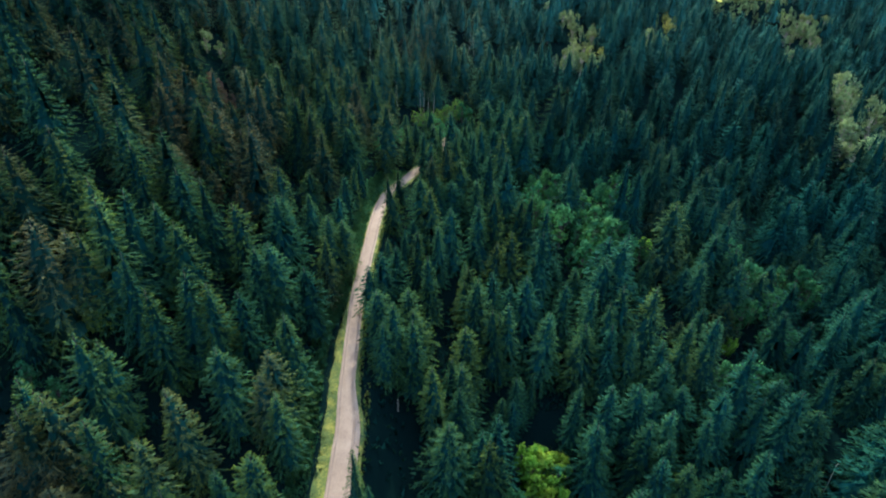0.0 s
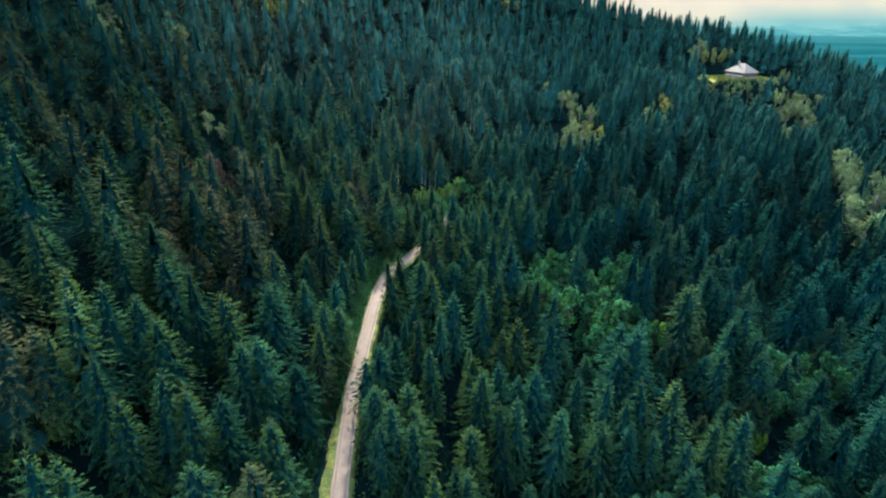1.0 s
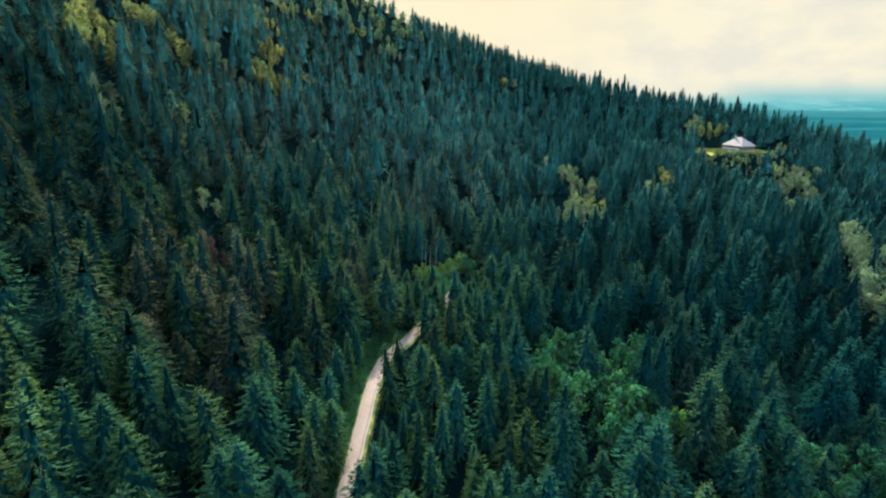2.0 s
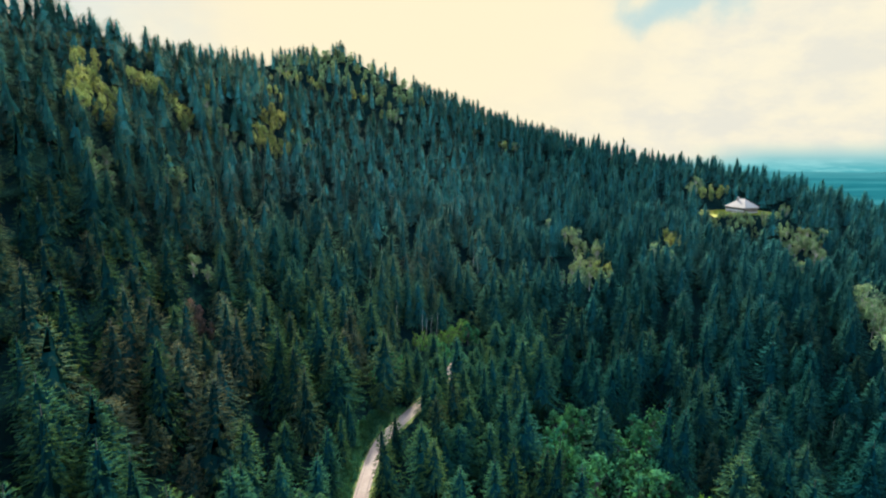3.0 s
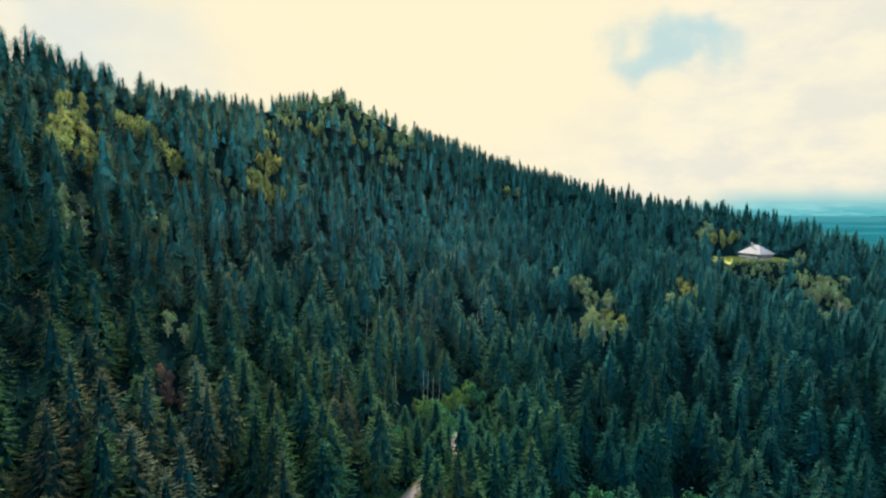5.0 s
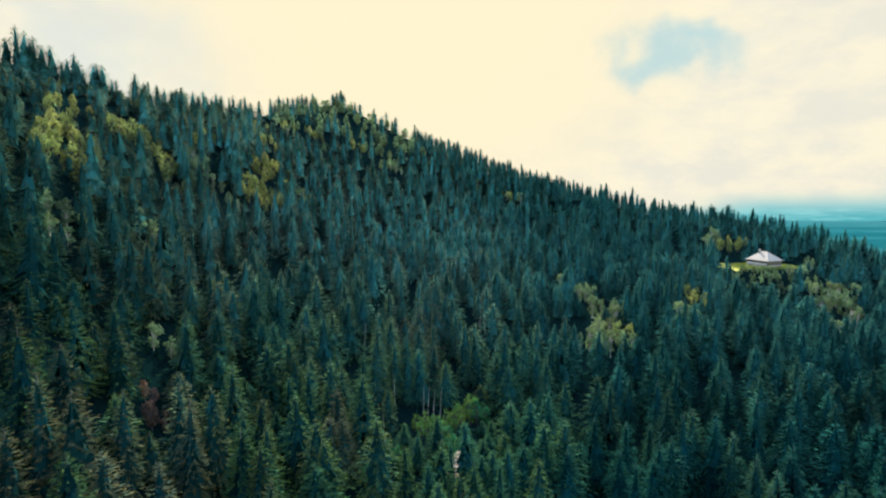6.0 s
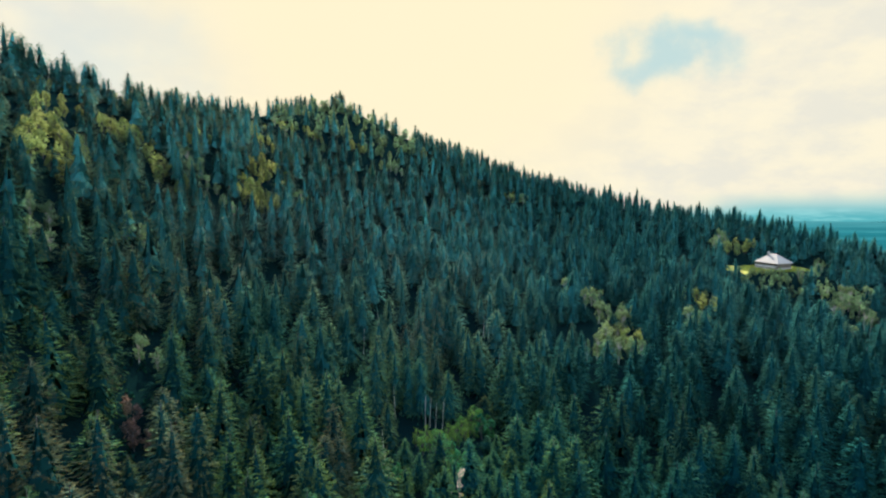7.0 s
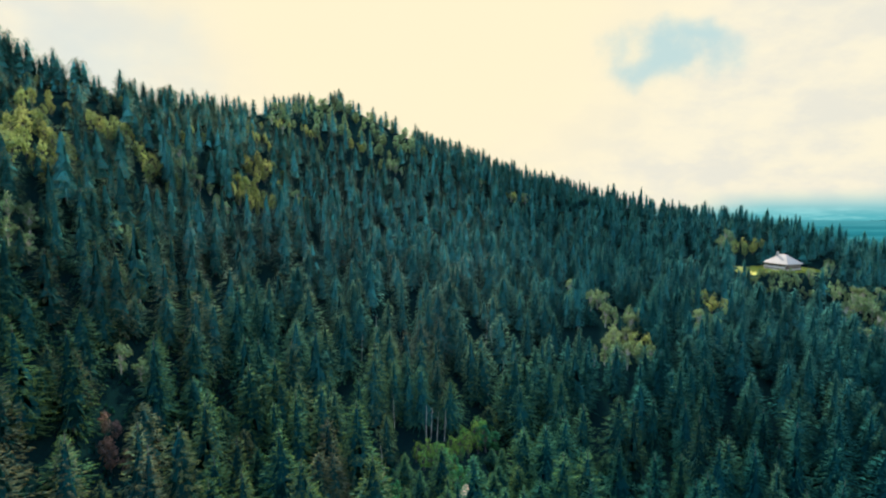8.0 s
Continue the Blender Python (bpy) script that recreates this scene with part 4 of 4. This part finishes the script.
plant_broadleaf("broadleaf_tree", LIME_SPOTS, LIME_LEAVES, BARK, "bright lime-green bushy tree in a forest gap", "lime-green trees", 90, 1300, 1.05)
plant_broadleaf("broadleaf_tree", SAPLING_SPOTS, SAPLING_LEAVES, BARK, "slender yellow-green sapling beside the overgrown track", "saplings by the track", 97, 700, 0.8)
plant_broadleaf("beech_tree", YOUNG_SPOTS, YOUNG_LEAVES, BARK, "yellow-green young beech in spring leaf on the slope", "yellow-green broad-leaved trees", 82, count=820, leaf=1.0, stems=3, grow=0.82, spread=1.7)
plant_broadleaf("broadleaf_tree", SUMMIT_SPOTS + SUMMIT_FILL, PALE_LEAVES, BARK, "pale green broad-leaved tree on the rounded summit", "summit broad-leaved trees", 85, 520, 1.5, 1)
plant_broadleaf("bush", BUSH_SPOTS, PALE_LEAVES, BARK, "pale olive bush on the slope below the house", "bushes below the house", 86, 380, 1.5, 1)
plant_broadleaf("bush", RIDGE_SPOTS, YOUNG_LEAVES, BARK, "olive green bush on the ridge between spruces", "bushes on the ridge", 89, 450, 1.6, 1)
plant_broadleaf("birch_tree", PALE_SPOTS, PALE_LEAVES, PALE_BARK, "pale grey-green birch with thin foliage among spruces", "pale birches", 83, count=800, leaf=1.05, grow=0.9, spread=1.3)

# bare pale trunks with broken side branches
def bare_trunk(rng):
    v, f = [], []
    limb(v, f, (0, 0, -0.5), (0.1, 0.05, 5.5), 0.16, 0.11, 7)
    limb(v, f, (0.1, 0.05, 5.5), (0.0, 0.15, 10), 0.11, 0.04, 7)
    trunk_mesh = mesh_from("trunk", v, f, [PALE_BARK])
    twigs = []
    for i in range(7):
        v, f = [], []
        a, z = i * 2.3, 3.2 + 0.95 * i
        end = (math.cos(a) * rng.uniform(0.6, 1.5), math.sin(a) * rng.uniform(0.6, 1.5), z + rng.uniform(-0.1, 0.8))
        limb(v, f, (0.07, 0.06, z), end, 0.045, 0.015, 4)
        limb(v, f, end, (end[0] * 1.35, end[1] * 1.2, end[2] + 0.3), 0.02, 0.008, 4)
        twigs.append(mesh_from("branch", v, f, [PALE_BARK]))
    base = new("bare_trunk")
    new("trunk", trunk_mesh).parent = base
    for me in twigs:
        new("branch", me).parent = base
    return tagged(base, "bare pale tree trunk with short broken branches", "tree trunk", "bare trunks at the stand edges")


rng = np.random.default_rng(87)
first_trunk = bare_trunk(rng)
for i, (x, y, tall) in enumerate(TRUNK_SPOTS):
    tall *= 0.72
    place = pose(x, y, height_at(x, y), rng.normal(0, 3), rng.normal(0, 3), rng.uniform(0, 360))
    trunk_thing = first_trunk if i == 0 else copy_thing(first_trunk, place)
    trunk_thing.matrix_basis = place @ Matrix.Diagonal((0.34, 0.34, tall / 10, 1))

plant_broadleaf("shrub", DEAD_SPOTS, DRY_NEEDLES, BARK, "russet shrub with dry reddish twigs among spruces", "russet shrubs", 88, 900, 0.9, 3)


# ---- mountain house ----
def mountain_house():
    x, y = HUT
    house = tagged(new("house"), "low mountain farmhouse with a pale hipped metal roof", "house")
    house.matrix_basis = pose(x, y, height_at(x, y) + 0.9, 0, 0, -71)
    a, b, eave, rise = 16.0, 11.6, 2.8, 4.9
    base = part("wall", box((a - 1.6, b - 1.6, eave + 0.6), (0, 0, (eave + 0.6) / 2 - 0.6)), PLANK, house, "dark weathered board walls")
    part("plinth", box((a - 1.4, b - 1.4, 2.0), (0, 0, -0.85)), STONE, house, "grey stone base")
    bm = bmesh.new()
    e = [bm.verts.new((sx * a / 2, sy * b / 2, eave - 0.25)) for sx, sy in ((-1, -1), (1, -1), (1, 1), (-1, 1))]
    g = [bm.verts.new((sx * a / 2, sy * b / 2, eave - 0.05)) for sx, sy in ((-1, -1), (1, -1), (1, 1), (-1, 1))]
    t = [bm.verts.new((-1.9, 0, eave + rise)), bm.verts.new((1.9, 0, eave + rise))]
    bm.faces.new(e[::-1])
    for i in range(4):
        j = (i + 1) % 4
        bm.faces.new((e[i], e[j], g[j], g[i]))
    bm.faces.new((g[0], g[1], t[1], t[0]))
    bm.faces.new((g[1], g[2], t[1]))
    bm.faces.new((g[2], g[3], t[0], t[1]))
    bm.faces.new((g[3], g[0], t[0]))
    roof = part("roof", bm, ROOF, house, "pale grey hipped sheet-metal roof")
    bm = box((1.0, 0.9, 2.6), (-2.3, -1.2, eave + 4.6), bevel=0.05)
    box((1.2, 1.1, 0.18), (-2.3, -1.2, eave + 5.95), bm)
    part("chimney", bm, STONE, roof, "dark stone chimney")
    for side in (-1, 1):
        for i in range(6):
            wx = -6 + 2.4 * i
            win = part("window", box((1.15, 0.12, 1.1), (wx, side * (b / 2 - 0.78), 1.7)), PLASTER, house, "white-framed window")
            part("pane", box((0.9, 0.06, 0.85), (wx, side * (b / 2 - 0.70), 1.7)), GLASS, win)
    for i in range(3):
        win = part("window", box((0.12, 1.15, 1.1), (-(a / 2 - 0.78), -3.2 + 3.2 * i, 1.7)), PLASTER, house, "white-framed window")
        part("pane", box((0.06, 0.9, 0.85), (-(a / 2 - 0.70), -3.2 + 3.2 * i, 1.7)), GLASS, win)
    balcony = part("balcony", box((a - 2.2, 0.14, 0.55), (-0.3, -b / 2 + 0.15, 0.75), bevel=0.02), PLASTER, house, "pale balcony parapet")
    part("balcony_floor", box((a - 2.2, 1.0, 0.16), (-0.3, -b / 2 + 0.6, 0.25)), PLANK, balcony)
    part("fascia", box((a - 0.4, 0.1, 0.3), (0, -b / 2 + 0.05, eave - 0.35)), PLANK, house, "dark eaves board")
    part("foundation_band", box((a - 3.2, 0.12, 0.45), (-0.6, -b / 2 + 0.62, -0.75)), PLASTER, house, "whitewashed band along the base")
    part("door", box((1.1, 0.1, 2.1), (3.0, -b / 2 + 0.72, 1.05)), PLANK, house, "dark wooden door")


mountain_house()


# ---- grass on the road verges ----
def tufts(name, spots, size, mat, label, seed):
    rng = np.random.default_rng(seed)
    x, y = spots[:, 0], spots[:, 1]
    z = height(x, y) - 0.05
    n = len(x)
    vs, tips = [], []
    for _ in range(4):
        a, lean = rng.uniform(0, 6.28, n), rng.uniform(0.2, 0.9, n)
        s = size * rng.uniform(0.6, 1.4, n)
        w0 = 0.35 * s
        p = np.stack([np.stack([x + np.cos(a) * w0, y + np.sin(a) * w0, z], 1), np.stack([x - np.cos(a) * w0, y - np.sin(a) * w0, z], 1),
                      np.stack([x - np.sin(a) * lean * s, y + np.cos(a) * lean * s, z + s * 0.9], 1)], 1)
        vs.append(p.reshape(-1, 3))
        tips.append(np.tile((0.0, 0.0, 1.0), n))
    vs = np.concatenate(vs)
    lie = np.repeat(rng.normal(0, 0.35, (len(vs) // 3, 3)) + (0, 0, 1), 3, axis=0)
    lie /= np.linalg.norm(lie, axis=1)[:, None]
    tint = np.tile(np.repeat(rng.uniform(0, 1, n), 3), 4)
    me = mesh_from(name, vs, np.arange(len(vs)).reshape(-1, 3), [mat], attributes={"tip": np.concatenate(tips), "tint": tint, "lie": lie})
    return tagged(new(name, me), label, "grass", kind="stuff")


rng = np.random.default_rng(91)
pick = rng.integers(0, len(LINE) - 1, 20000)
mixv = rng.uniform(0, 1, (20000, 1))
spot = LINE[pick] * (1 - mixv) + LINE[pick + 1] * mixv + rng.normal(0, 2.2, (20000, 2))
d, _ = road_distance(spot[:, 0], spot[:, 1])
left_side = spot[:, 0] < np.interp(spot[:, 1], LINE[:, 1], LINE[:, 0])
bay = (~left_side) & (spot[:, 1] > 46) & (spot[:, 1] < 74)
outer = np.where(left_side, 2.3 + 2.9 * (1 - smooth(spot[:, 1], 76, 92)), np.where(bay, 4.2, 2.6))
herb = LINE[pick] * (1 - mixv) + LINE[pick + 1] * mixv + np.stack([-rng.uniform(1.6, 7.0, 20000), rng.uniform(-2, 2, 20000)], 1)
herb = herb[(road_distance(herb[:, 0], herb[:, 1])[0] > 4.3 - 2.4 * smooth(herb[:, 1], 84, 92)) & (herb[:, 1] > 30) & (herb[:, 1] < 152)][:9000]
tufts("roadside_herbs", herb, 0.75, HERB, "rank green herbs and nettles beside the gravel track", 94)
tufts("verge_grass", spot[(d > np.where(bay, 3.2, 1.6)) & (d < outer) & (spot[:, 1] < 140)], 0.42, GRASS, "sunlit yellow-green grass along the road verges", 92)
a, r = rng.uniform(0, 6.28, 3000), 15 * np.sqrt(rng.uniform(0.1, 1, 3000))
tufts("meadow_grass", np.stack([HUT[0] + np.cos(a) * r * 1.35, HUT[1] + np.sin(a) * r], 1), 0.5, GRASS, "bright yellow-green meadow grass round the house", 93)


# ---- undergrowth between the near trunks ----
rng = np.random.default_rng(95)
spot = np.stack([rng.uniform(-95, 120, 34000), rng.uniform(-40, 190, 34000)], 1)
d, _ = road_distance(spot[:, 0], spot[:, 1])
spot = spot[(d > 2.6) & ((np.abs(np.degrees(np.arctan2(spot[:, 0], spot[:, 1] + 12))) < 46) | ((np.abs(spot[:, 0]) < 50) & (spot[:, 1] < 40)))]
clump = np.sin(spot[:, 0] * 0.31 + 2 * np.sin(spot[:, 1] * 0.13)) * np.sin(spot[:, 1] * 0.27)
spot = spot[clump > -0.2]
tufts("undergrowth", spot, 0.8, FERN, "low undergrowth on the forest floor, darkened as in shade", 96)
